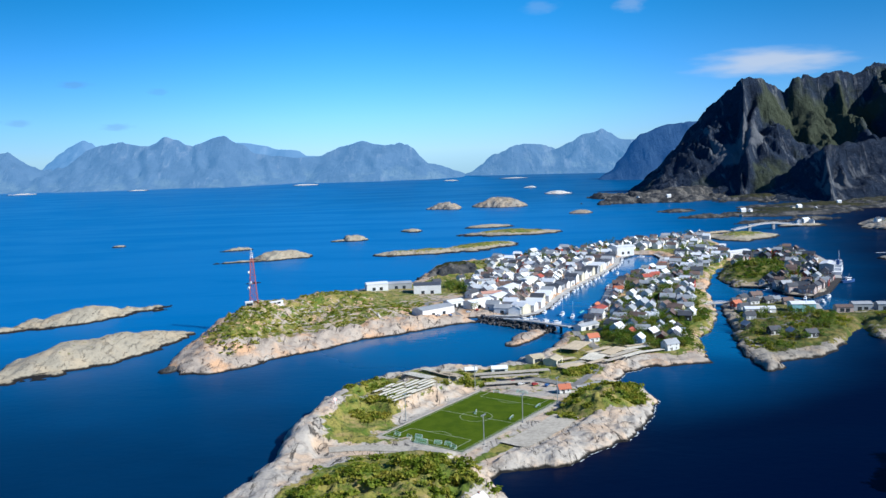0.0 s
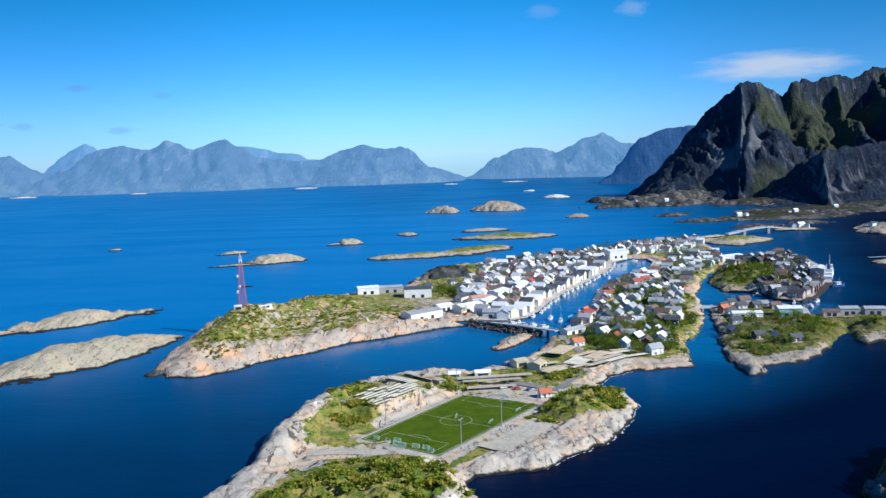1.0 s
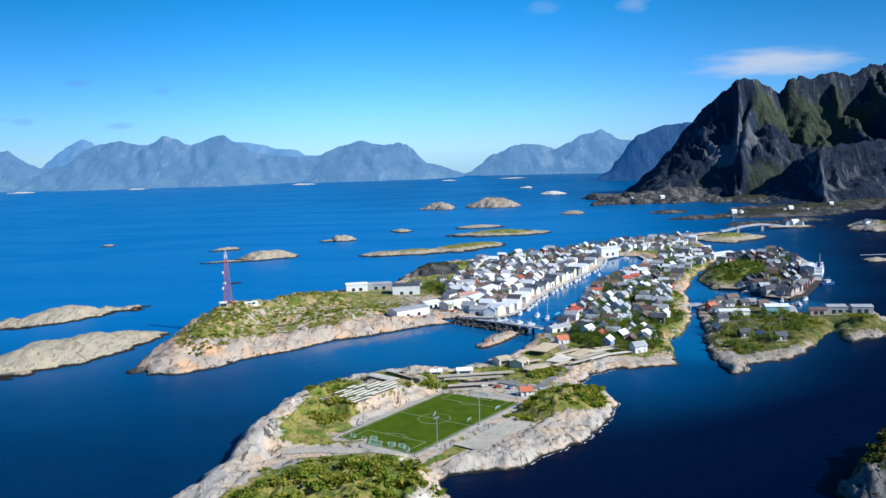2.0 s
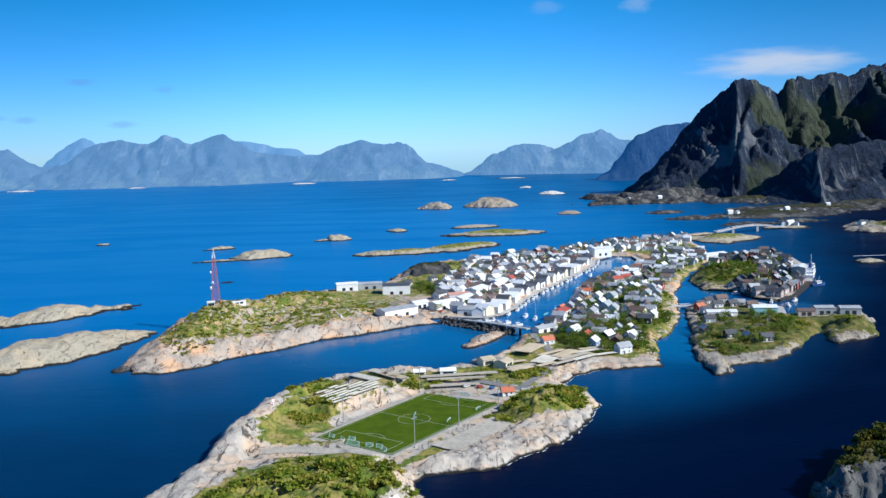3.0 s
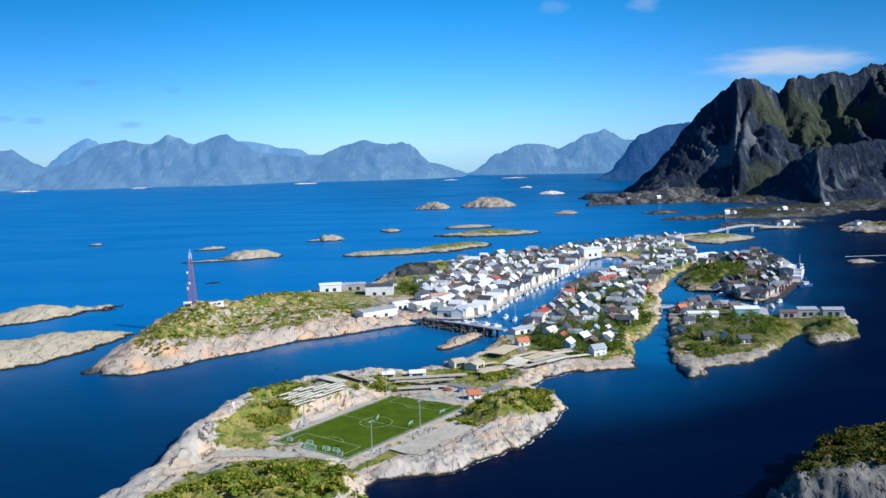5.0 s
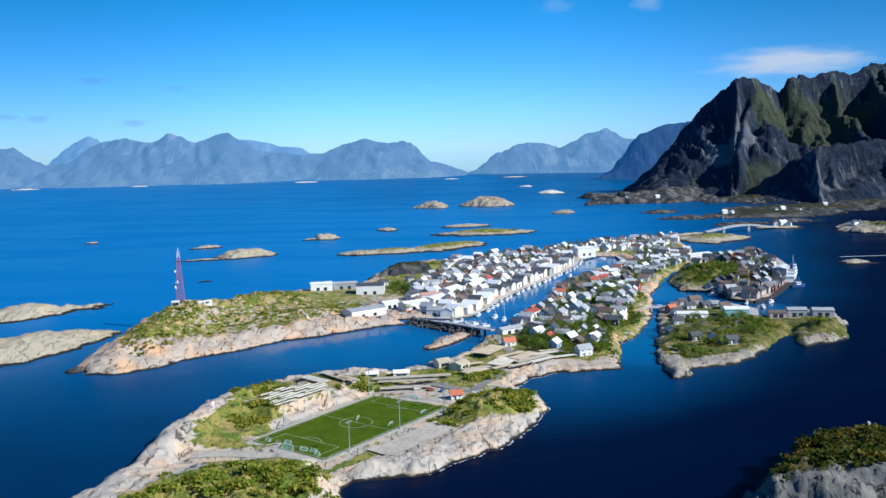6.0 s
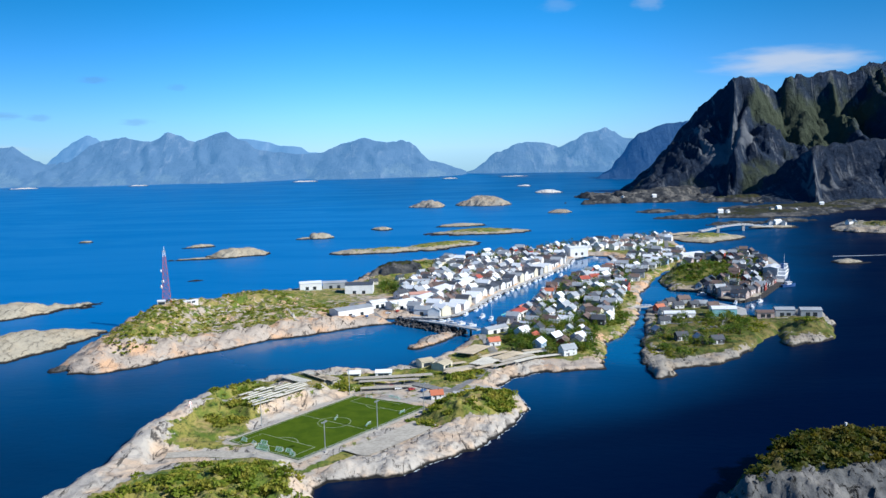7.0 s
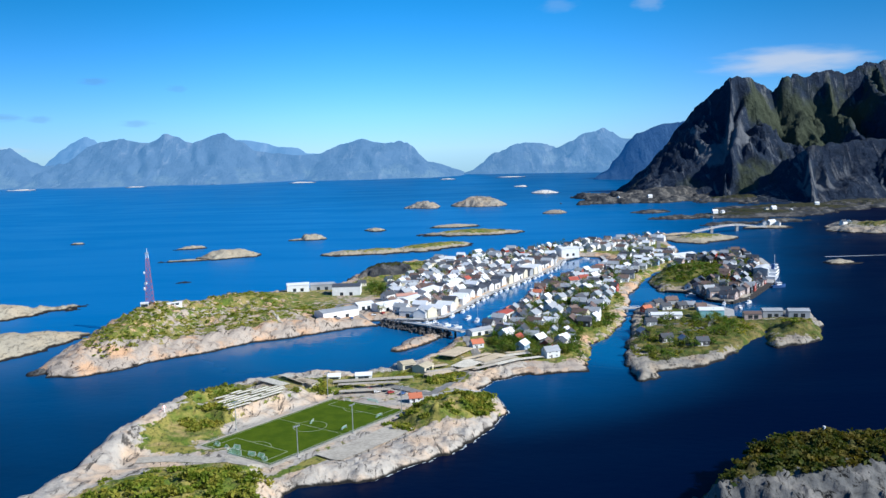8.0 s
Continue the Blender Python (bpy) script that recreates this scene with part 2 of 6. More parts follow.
def plain(name, colour, rough=0.6, metal=0.0, vary=0.15, size=1.5, bump=0.0, spec=0.5):
    """Paint, metal, concrete: one colour, uneven at two sizes and from thing to thing."""
    m = Nodes(name, rough, metal, spec)
    shade = m.math("ADD", m.math("MULTIPLY", m.noise(size, 5), 0.6), m.math("MULTIPLY", m.noise(size * 9, 3), 0.4))
    col = m.mix(m.span(shade, 0.3, 0.7), tuple(c * (1 - vary) for c in colour), tuple(min(c * (1 + vary), 0.9) for c in colour))
    m.set("Base Color", m.mix(m.math("MULTIPLY", m.own(), 0.30), col, m.mix(1.0, col, (0.6, 0.6, 0.6), "MULTIPLY")))
    if bump:
        m.bump(m.noise(size, 6), bump)
    return m.mat


def boards(name, colour, vary=0.12):
    """Painted upright weatherboards."""
    m = Nodes(name, 0.6)
    w = m.n.new("ShaderNodeTexWave")
    w.inputs["Scale"].default_value, w.inputs["Distortion"].default_value = 1.4, 0.6
    tc = m.n.new("ShaderNodeTexCoord")
    m.l.new(tc.outputs["Object"], w.inputs["Vector"])
    col = m.mix(m.span(m.noise(2.5, 6), 0.35, 0.7), tuple(c * (1 - vary) for c in colour), colour)
    col = m.mix(m.math("MULTIPLY", w.outputs["Fac"], 0.12), col, tuple(c * 0.6 for c in colour))
    m.set("Base Color", m.mix(m.math("MULTIPLY", m.own(), 0.25), col, m.mix(1.0, col, (0.75, 0.75, 0.77), "MULTIPLY")))
    m.bump(w.outputs["Fac"], 0.02, 0.5)
    return m.mat


WALLS = {
    "white": boards("white_boards", (0.80, 0.80, 0.78)),
    "cream": boards("cream_boards", (0.72, 0.66, 0.50)),
    "red": boards("red_boards", (0.36, 0.06, 0.04)),
    "grey": boards("grey_boards", (0.36, 0.38, 0.40)),
    "blue": boards("blue_boards", (0.26, 0.40, 0.55)),
    "dark": boards("dark_boards", (0.06, 0.06, 0.065)),
    "teal": boards("teal_boards", (0.30, 0.62, 0.66)),
    "pink": boards("weathered_boards", (0.48, 0.38, 0.34)),
}
ROOFS = {
    "slate": plain("slate_roof", (0.075, 0.08, 0.09), 0.5, vary=0.3, size=0.7),
    "grey": plain("grey_roof", (0.36, 0.38, 0.40), 0.55, vary=0.2, size=0.8),
    "red": plain("red_tile_roof", (0.40, 0.085, 0.055), 0.6, vary=0.2, size=0.6),
    "orange": plain("orange_tile_roof", (0.52, 0.16, 0.08), 0.6, vary=0.2, size=0.6),
    "brown": plain("brown_roof", (0.16, 0.11, 0.09), 0.6, vary=0.25, size=0.7),
    "pale": plain("pale_metal_roof", (0.78, 0.80, 0.82), 0.45, vary=0.06),
    "salmon": plain("salmon_tile_roof", (0.60, 0.32, 0.24), 0.6, vary=0.15, size=0.6),
    "tan": plain("tan_roof", (0.50, 0.43, 0.30), 0.7, vary=0.2, size=0.8),
    "teal": plain("teal_roof", (0.12, 0.40, 0.42), 0.45, vary=0.12),
}
GLASS = plain("window_glass", (0.03, 0.04, 0.05), 0.08, vary=0.3)
TRIM = plain("white_trim", (0.80, 0.80, 0.78), 0.5, vary=0.05)
BRICK = plain("chimney_brick", (0.30, 0.16, 0.12), 0.85, vary=0.3, size=0.3)
CONCRETE = plain("concrete", (0.42, 0.41, 0.39), 0.85, vary=0.2, size=2.0, bump=0.02)
ASPHALT = plain("asphalt", (0.20, 0.195, 0.185), 0.9, vary=0.25, size=2.0)
GRAVEL = plain("gravel", (0.44, 0.40, 0.33), 0.95, vary=0.25, size=1.6, bump=0.05)
STEEL = plain("galvanised_steel", (0.55, 0.57, 0.58), 0.4, 0.7, vary=0.1)
RED_STEEL = plain("red_painted_steel", (0.46, 0.11, 0.09), 0.5, vary=0.2)
WHITE_STEEL = plain("white_painted_steel", (0.80, 0.80, 0.80), 0.45, vary=0.05)
TIMBER = plain("weathered_timber", (0.46, 0.41, 0.33), 0.85, vary=0.3, size=0.8)
TAN_RACK = plain("sun_bleached_poles", (0.56, 0.46, 0.32), 0.85, vary=0.25, size=0.9)
TAR_TIMBER = plain("tarred_timber", (0.035, 0.032, 0.03), 0.85, vary=0.3, size=0.8)
DRIED_FISH = plain("pale_dried_fish", (0.64, 0.60, 0.50), 0.8, vary=0.25, size=0.8)
TEAL_PLASTIC = plain("teal_netting", (0.30, 0.58, 0.50), 0.6, vary=0.2)
HULLS = {"white": plain("white_hull", (0.80, 0.80, 0.80), 0.3, vary=0.05), "blue": plain("blue_hull", (0.05, 0.12, 0.30), 0.3), "red": plain("red_hull", (0.45, 0.05, 0.04), 0.35)}


def turf_material():
    m = Nodes("artificial_turf", 0.95, spec=0.05)
    col = m.mix(m.span(m.noise(7, 5), 0.35, 0.65), (0.052, 0.092, 0.005), (0.078, 0.120, 0.007))
    m.set("Base Color", m.mix(m.span(m.noise(0.4, 4), 0.4, 0.7, 0, 0.5), col, (0.034, 0.068, 0.006)))
    return m.mat


TURF = turf_material()
LINE = plain("white_line_paint", (0.44, 0.48, 0.34), 0.8, vary=0.1)


def leaf_material(name, a, b, c):
    """Leaves: some of the light shines through them."""
    m = Nodes(name, 0.7, spec=0.25)
    col = m.mix(m.island(), a, b)
    col = m.mix(m.span(m.noise(8, 4), 0.42, 0.66), col, c)
    m.set("Base Color", col)
    thin = m.n.new("ShaderNodeBsdfTranslucent")
    m.l.new(m.mix(1.0, col, (1.0, 1.0, 0.6), "MULTIPLY"), thin.inputs["Color"])
    both = m.n.new("ShaderNodeMixShader")
    both.inputs[0].default_value = 0.45
    m.l.new(m.bsdf.outputs[0], both.inputs[1]), m.l.new(thin.outputs[0], both.inputs[2])
    m.l.new(both.outputs[0], m.n["Material Output"].inputs["Surface"])
    return m.mat


PANE = plain("clear_pane", (0.05, 0.07, 0.09), 0.05, vary=0.2)
LAMP = Nodes("red_lamp_glass", 0.3)
LAMP.set("Base Color", (0.7, 0.1, 0.1)), LAMP.set("Emission Color", (1.0, 0.25, 0.25)), LAMP.set("Emission Strength", 6.0)
LEAVES = leaf_material("leaves", (0.055, 0.125, 0.012), (0.12, 0.20, 0.02), (0.22, 0.23, 0.03))
HEATH = leaf_material("heath_leaves", (0.11, 0.18, 0.014), (0.23, 0.27, 0.025), (0.39, 0.35, 0.055))
# The knoll's leaves are darkened in colour for the same lens falloff.
KNOLL_LEAVES = leaf_material("dimmed_knoll_leaves", (0.030, 0.058, 0.006), (0.090, 0.098, 0.012), (0.16, 0.125, 0.02))
BARK = plain("bark", (0.12, 0.095, 0.07), 0.9, vary=0.3, size=0.3)
FOAM = plain("sea_foam", (0.50, 0.55, 0.58), 0.9, vary=0.1, size=3.0)

# ---- mesh tools ----


class Shape:
    """Vertices and faces of one mesh."""

    def __init__(self):
        self.v, self.f = [], []

    def add(self, verts, faces):
        k = len(self.v)
        self.v += [tuple(p) for p in verts]
        self.f += [tuple(k + i for i in face) for face in faces]
        return self

    def box(self, x0, x1, y0, y1, z0, z1, turn=None):
        p = [Vector((x, y, z)) for z in (z0, z1) for y in (y0, y1) for x in (x0, x1)]
        if turn is not None:
            p = [turn @ q for q in p]
        return self.add(p, [(0, 2, 3, 1), (4, 5, 7, 6), (0, 1, 5, 4), (2, 6, 7, 3), (0, 4, 6, 2), (1, 3, 7, 5)])

    def beam(self, a, b, w, sides=4):
        """A bar from a to b."""
        a, b = Vector(a), Vector(b)
        way = (b - a).normalized()
        s = way.cross(Vector((0, 0, 1)) if abs(way.z) < 0.95 else Vector((1, 0, 0))).normalized()
        u = way.cross(s)
        ring = [s * math.cos(math.tau * (i + 0.5) / sides) * w / 2 + u * math.sin(math.tau * (i + 0.5) / sides) * w / 2 for i in range(sides)]
        faces = [(i, (i + 1) % sides, sides + (i + 1) % sides, sides + i) for i in range(sides)]
        faces += [tuple(range(sides))[::-1], tuple(range(sides, 2 * sides))]
        return self.add([a + r for r in ring] + [b + r for r in ring], faces)

    def tube(self, points, w, sides=5):
        """A bent bar through points."""
        k, n = len(self.v), len(points)
        points = [Vector(p) for p in points]
        for i, p in enumerate(points):
            way = (points[min(i + 1, n - 1)] - points[max(i - 1, 0)]).normalized()
            s = way.cross(Vector((0, 0, 1))).normalized()
            u = s.cross(way)
            self.v += [tuple(p + s * math.cos(math.tau * j / sides) * w / 2 + u * math.sin(math.tau * j / sides) * w / 2) for j in range(sides)]
        for i in range(n - 1):
            a, b = k + i * sides, k + (i + 1) * sides
            self.f += [(a + j, a + (j + 1) % sides, b + (j + 1) % sides, b + j) for j in range(sides)]
        self.f += [tuple(range(k, k + sides))[::-1], tuple(range(k + (n - 1) * sides, k + n * sides))]
        return self

    def mesh(self, name, mat, smooth=False):
        me = bpy.data.meshes.new(name)
        me.from_pydata(self.v, [], self.f)
        me.materials.append(mat)
        if smooth:
            me.polygons.foreach_set("use_smooth", [True] * len(me.polygons))
        me.update()
        return me


def part(name, shape, mat, parent, label="", smooth=False):
    ob = new(name, shape.mesh(name, mat, smooth))
    ob.parent = parent
    return tagged(ob, label) if label else ob


def thing(name, label, category, m=None, group="", kind=""):
    ob = new(name)
    ob.empty_display_size = 0.5
    if m is not None:
        ob.matrix_basis = m
    return tagged(ob, label, category, group, kind)


# ---- the lie of the land ----


def cell_noise(ix, iy, seed):
    h = (ix.astype(np.int64) * 374761393 + iy.astype(np.int64) * 668265263 + seed * 2147483647) & 0xFFFFFFFF
    h = ((h ^ (h >> 13)) * 1274126177) & 0xFFFFFFFF
    return ((h ^ (h >> 16)) & 0xFFFF) / 65535.0


def value_noise(x, y, seed):
    ix, iy = np.floor(x), np.floor(y)
    fx, fy = x - ix, y - iy
    fx, fy = fx * fx * (3 - 2 * fx), fy * fy * (3 - 2 * fy)
    a, b = cell_noise(ix, iy, seed), cell_noise(ix + 1, iy, seed)
    c, d = cell_noise(ix, iy + 1, seed), cell_noise(ix + 1, iy + 1, seed)
    return (a * (1 - fx) + b * fx) * (1 - fy) + (c * (1 - fx) + d * fx) * fy


def fbm(x, y, size, octaves=5, seed=0, ridged=False):
    total, weight, amp = 0.0, 0.0, 1.0
    c, s = math.cos(0.6), math.sin(0.6)
    x, y = x / size, y / size
    for k in range(octaves):
        n = value_noise(x, y, seed + 17 * k)
        total = total + amp * ((1 - np.abs(2 * n - 1)) if ridged else n)
        weight += amp
        amp *= 0.5
        x, y = 2.03 * (c * x - s * y) + 5.3, 2.03 * (s * x + c * y) + 1.7
    return total / weight


def inside(px, py, poly):
    """How far points lie inside a polygon's edge, in metres; outside it is negative."""
    best, odd = np.full(px.shape, 1e9), np.zeros(px.shape, bool)
    n = len(poly)
    for i in range(n):
        (ax, ay), (bx, by) = poly[i], poly[(i + 1) % n]
        dx, dy = bx - ax, by - ay
        k = np.clip(((px - ax) * dx + (py - ay) * dy) / (dx * dx + dy * dy + 1e-9), 0, 1)
        best = np.minimum(best, np.hypot(px - ax - k * dx, py - ay - k * dy))
        odd ^= ((ay > py) != (by > py)) & (px < (bx - ax) * (py - ay) / (by - ay + 1e-12) + ax)
    return np.where(odd, best, -best)


def smooth_step(a, b, x):
    k = np.clip((x - a) / (b - a), 0, 1)
    return k * k * (3 - 2 * k)


HEADLAND = [(22, 345), (18, 365), (22, 374), (42, 379), (54, 379), (68, 394), (84, 408), (95, 424), (105, 446), (115, 468), (114, 490), (104, 505),
            (98, 514), (110, 536), (131, 548), (120, 600), (92, 640), (84, 628), (74, 600), (58, 580), (46, 566), (24, 558), (-10, 560), (-34, 546),
            (-50, 526), (-59, 500), (-69, 480), (-77, 456), (-81, 425), (-80, 398), (-85, 376), (-94, 352), (-106, 320), (-118, 270), (-80, 235), (-10, 240), (15, 290)]
TOWN = [(-193, 590), (-178, 569), (-165, 566), (-147, 573), (-133, 586), (-127, 601), (-111, 616), (-93, 628), (-80, 645), (-61, 662), (-36, 676), (-11, 694),
        (16, 711), (34, 714), (46, 726), (68, 720), (82, 732), (97, 764), (113, 807), (133, 849), (163, 905), (198, 981), (216, 1030), (223, 1072),
        (246, 1108), (269, 1100), (268, 1071), (253, 1023), (233, 979), (213, 956), (187, 912), (166, 878), (152, 823), (138, 774), (126, 746),
        (116, 706), (99, 676), (86, 640), (100, 560), (103, 527), (112, 543), (131, 549), (150, 551), (171, 555), (180, 595), (183, 625), (199, 646),
        (211, 671), (224, 712), (230, 738), (246, 793), (249, 824), (269, 871), (288, 926), (306, 965), (340, 1010), (352, 1060), (380, 1165), (384, 1240), (404, 1330), (412, 1362),
        (389, 1340), (338, 1295), (280, 1255), (233, 1208), (182, 1172), (134, 1152), (82, 1134), (31, 1098), (-10, 1054), (-18, 1000), (-28, 945), (-50, 910), (-84, 893),
        (-104, 872), (-128, 815), (-150, 765), (-172, 735), (-190, 710), (-195, 660), (-196, 620)]
EAST_NORTH = [(285, 890), (284, 844), (310, 832), (316, 785), (327, 770), (352, 794), (395, 866), (430, 950), (448, 1050), (452, 1120), (408, 1112), (360, 1070), (322, 985), (295, 925)]
EAST_SOUTH = [(241, 746), (268, 776), (294, 763), (313, 735), (305, 708), (320, 699), (352, 700), (352, 727), (376, 722), (366, 673), (346, 626), (325, 611), (310, 604),
              (306, 614), (322, 660), (308, 639), (281, 601), (256, 571), (243, 560), (226, 554), (215, 548), (208, 532), (200, 529), (200, 542), (201, 564), (205, 596), (217, 650), (233, 712)]
HARBOUR = [(18, 729), (42, 732), (64, 726), (78, 738), (92, 768), (106, 811), (124, 853), (152, 910), (188, 986), (208, 1034), (217, 1076), (244, 1114), (272, 1104), (272, 1070), (257, 1021), (237, 977), (217, 953),
           (191, 909), (170, 875), (156, 821), (142, 772), (130, 744), (119, 704), (102, 673), (88, 648), (60, 640), (40, 690)]
# hills: x, y, long, wide, turn, height
HILLS = [(-69, 440, 72, 15, 74, 8.5), (-26, 497, 40, 22, 40, 4.5), (-20, 345, 70, 40, 10, 5), (86, 466, 28, 18, 58, 6.5),
         (-160, 640, 60, 26, 80, 9), (-155, 715, 60, 34, 70, 17), (-112, 800, 60, 40, 40, 9), (-70, 720, 60, 30, 40, 6), (-105, 645, 95, 15, 38, 4.5), (-20, 700, 40, 10, 36, 2.5), (14, 1000, 46, 24, 52, 6),
         (270, 655, 50, 30, 30, 3.5), (345, 650, 25, 18, 60, 4), (340, 930, 60, 36, 60, 6), (140, 640, 60, 40, 40, 3), (210, 800, 80, 40, 60, 3), (240, 1180, 120, 50, 40, 3)]
# bare rock and rich growth: x, y, long, wide, turn, amount
GROWTH = [(-70, 378, 26, 15, 40, -1.1), (-78, 350, 22, 10, 66, -0.8), (84, 531, 18, 12, 40, 0.7), (114, 636, 24, 30, 0, 0.9), (20, 880, 30, 40, -20, 0.6), (-46, 446, 30, 13, 62, 0.7), (-52, 482, 30, 10, 52, 0.6), (270, 640, 78, 40, 40, 0.55), (345, 645, 24, 24, 0, 0.5), (-25, 488, 26, 11, 53.6, 0.75), (-10, 520, 15, 10, -45, 0.6), (268, 640, 62, 66, 0, 0.4), (350, 940, 70, 130, 0, 0.3), (345, 650, 22, 30, 0, 0.3), (33, 411, 46, 4, 53.6, 0.95), (-30, 436, 6, 26, 53.6, 0.5), (-36, 420, 14, 8, 0, 0.5), (-90, 385, 80, 20, 66, -0.75), (-76, 452, 60, 9, 66, -0.5), (-10, 475, 38, 5, 53.6, -1.0), (60, 400, 60, 16, 50, -0.9), (70, 425, 26, 12, 50, -0.6), (88, 467, 36, 22, 55, 0.7), (-14, 338, 54, 40, 10, 0.45), (-100, 640, 110, 14, 38, -0.45),
          (-170, 590, 26, 30, 30, -0.7), (-120, 715, 100, 60, 50, -0.22), (-20, 690, 60, 12, 36, -0.5), (215, 540, 30, 14, 20, -0.8), (0, 730, 60, 30, 30, -0.2), (100, 900, 78, 250, -27, -0.62), (212, 735, 20, 130, -14, 0.6), (300, 940, 16, 90, -26, 0.4), (290, 860, 14, 40, 0, 0.3), (165, 585, 26, 40, 0, 0.45), (338, 930, 30, 80, -24, 0.5), (285, 650, 36, 30, 40, 0.3),
          (420, 980, 20, 120, 0, -0.4), (130, 556, 60, 12, 10, -0.5), (-40, 880, 60, 60, 0, -0.1)]
# level ground: x, y, half-sizes, turn, height
PITCH_MID, PITCH_TURN, PITCH_L, PITCH_W, PITCH_Z = (14.6, 450.2), 54.4, 96.5, 46.5, 2.0
LEVELS = [(14.6, 450.2, 54, 30, 54.4, 1.95), (26, 404, 34, 8, 53.6, 1.9), (-42, 404, 22, 9, 10, 2.3), (52, 500, 26, 14, -30, 2.3), (47, 425, 28, 10, 53.6, 1.9), (-25, 488, 27, 12.5, 53.6, 8.0), (-10, 520, 16, 11, -45, 7.4)]


def land(px, py):
    """Height and growth of the islands' ground at points."""
    px, py = np.asarray(px, float), np.asarray(py, float)
    d = np.max([inside(px, py, p) for p in (HEADLAND, TOWN, EAST_NORTH, EAST_SOUTH)], axis=0)
    d = d + 5.5 * (fbm(px, py, 22, 4, 3) - 0.5) + 6.5 * (fbm(px, py, 8, 4, 5) - 0.5) + 1.6
    d = np.minimum(d, -inside(px, py, HARBOUR) - 1.0)
    k = 1 - np.exp(-np.maximum(d, 0) / 4.0)
    z = np.where(d > 0, 2.9 * k + 0.15, np.maximum(d * 0.8, -7))
    rise = np.zeros_like(z)
    for x, y, a, b, turn, h in HILLS:
        c, s = math.cos(radians(turn)), math.sin(radians(turn))
        u, v = (c * (px - x) + s * (py - y)) / a, (-s * (px - x) + c * (py - y)) / b
        rise = rise + h * np.exp(-(u * u + v * v) * 1.1)
    crag = fbm(px, py, 17, 5, 9, ridged=True) - 0.55
    slab = np.exp(-(((px + 76) * 0.27 + (py - 400) * 0.96) / 75) ** 2 - (((px + 76) * 0.96 - (py - 400) * 0.27) / 21) ** 2)
    wild = smooth_step(1.0, 5.0, rise) * 0.85 + np.exp(-np.maximum(d, 0) / 16) * 1.15
    wild = wild * (1 - 0.85 * slab)
    z = z + (1 - np.exp(-np.maximum(d, 0) / (9.0 - 5.0 * slab))) * rise + np.where(d > 0, 1, 0) * k * wild * (crag * 6.0 + 5.2 * (fbm(px, py, 9, 4, 31, ridged=True) - 0.58) + 3.2 * (fbm(px, py, 3.6, 3, 37, ridged=True) - 0.5))
    z = np.where(d > 0, np.maximum(z, 0.12), z)
    flat = np.zeros_like(z)
    for x, y, a, b, turn, h in LEVELS:
        c, s = math.cos(radians(turn)), math.sin(radians(turn))
        u, v = np.abs(c * (px - x) + s * (py - y)) - a, np.abs(-s * (px - x) + c * (py - y)) - b
        m = 1 - smooth_step(0.0, 4.5, np.maximum(u, v) + 3.2 * (fbm(px, py, 7, 3, 63) - 0.5))
        z = z * (1 - m) + h * m
        flat = np.maximum(flat, m)
    veg = smooth_step(6, 22, d + 16 * (fbm(px, py, 30, 4, 77) - 0.5)) * 0.75 + 0.28 * (fbm(px, py, 11, 4, 51) - 0.5) - 0.5 * flat
    for x, y, a, b, turn, h in GROWTH:
        c, s = math.cos(radians(turn)), math.sin(radians(turn))
        u, v = (c * (px - x) + s * (py - y)) / a, (-s * (px - x) + c * (py - y)) / b
        veg = veg + h * np.exp(-(u * u + v * v) ** 2)
    return z, veg, d


def ground_z(x, y):
    return float(land(np.array([x]), np.array([y]))[0][0])


def sheet(name, x0, x1, y0, y1, step, height, mat, label, category, floor=-2.5, keep=None):
    """A piece of the ground as a net of squares; what lies deep under water is left away."""
    nx, ny = int((x1 - x0) / step) + 1, int((y1 - y0) / step) + 1
    gx, gy = np.meshgrid(np.linspace(x0, x1, nx), np.linspace(y0, y1, ny))
    z, veg = height(gx, gy)
    i = np.arange(nx * ny).reshape(ny, nx)
    quads = np.stack([i[:-1, :-1], i[:-1, 1:], i[1:, 1:], i[1:, :-1]], -1).reshape(-1, 4)
    high = z.ravel()[quads].max(1) > floor
    quads = quads[high]
    used = np.unique(quads)
    back = np.zeros(nx * ny, int)
    back[used] = np.arange(len(used))
    co = np.stack([gx.ravel(), gy.ravel(), z.ravel()], 1)[used]
    me = bpy.data.meshes.new(name)
    me.from_pydata(co.tolist(), [], back[quads].tolist())
    me.attributes.new("veg", "FLOAT", "POINT").data.foreach_set("value", veg.ravel()[used].astype(np.float32))
    me.polygons.foreach_set("use_smooth", [True] * len(me.polygons))
    me.materials.append(mat)
    me.update()
    return tagged(new(name, me), label, category, kind="structure")


def share(x, y, got, sheet_no):
    """Each sheet dips below its neighbours where they overlap: 0 the town, 1 the headland, 2 and 3 the eastern islands."""
    north, south, town = inside(x, y, EAST_NORTH), inside(x, y, EAST_SOUTH), inside(x, y, TOWN)
    owner = np.where((y < 604) & (x < 133), 1, 0)
    owner = np.where((south > town) & (south > north) & (x > 150), 2, owner)
    owner = np.where((north > town) & (north > south) & (x > 250), 3, owner)
    return got[0] - np.where(owner == sheet_no, 0.0, 1.2), got[1]


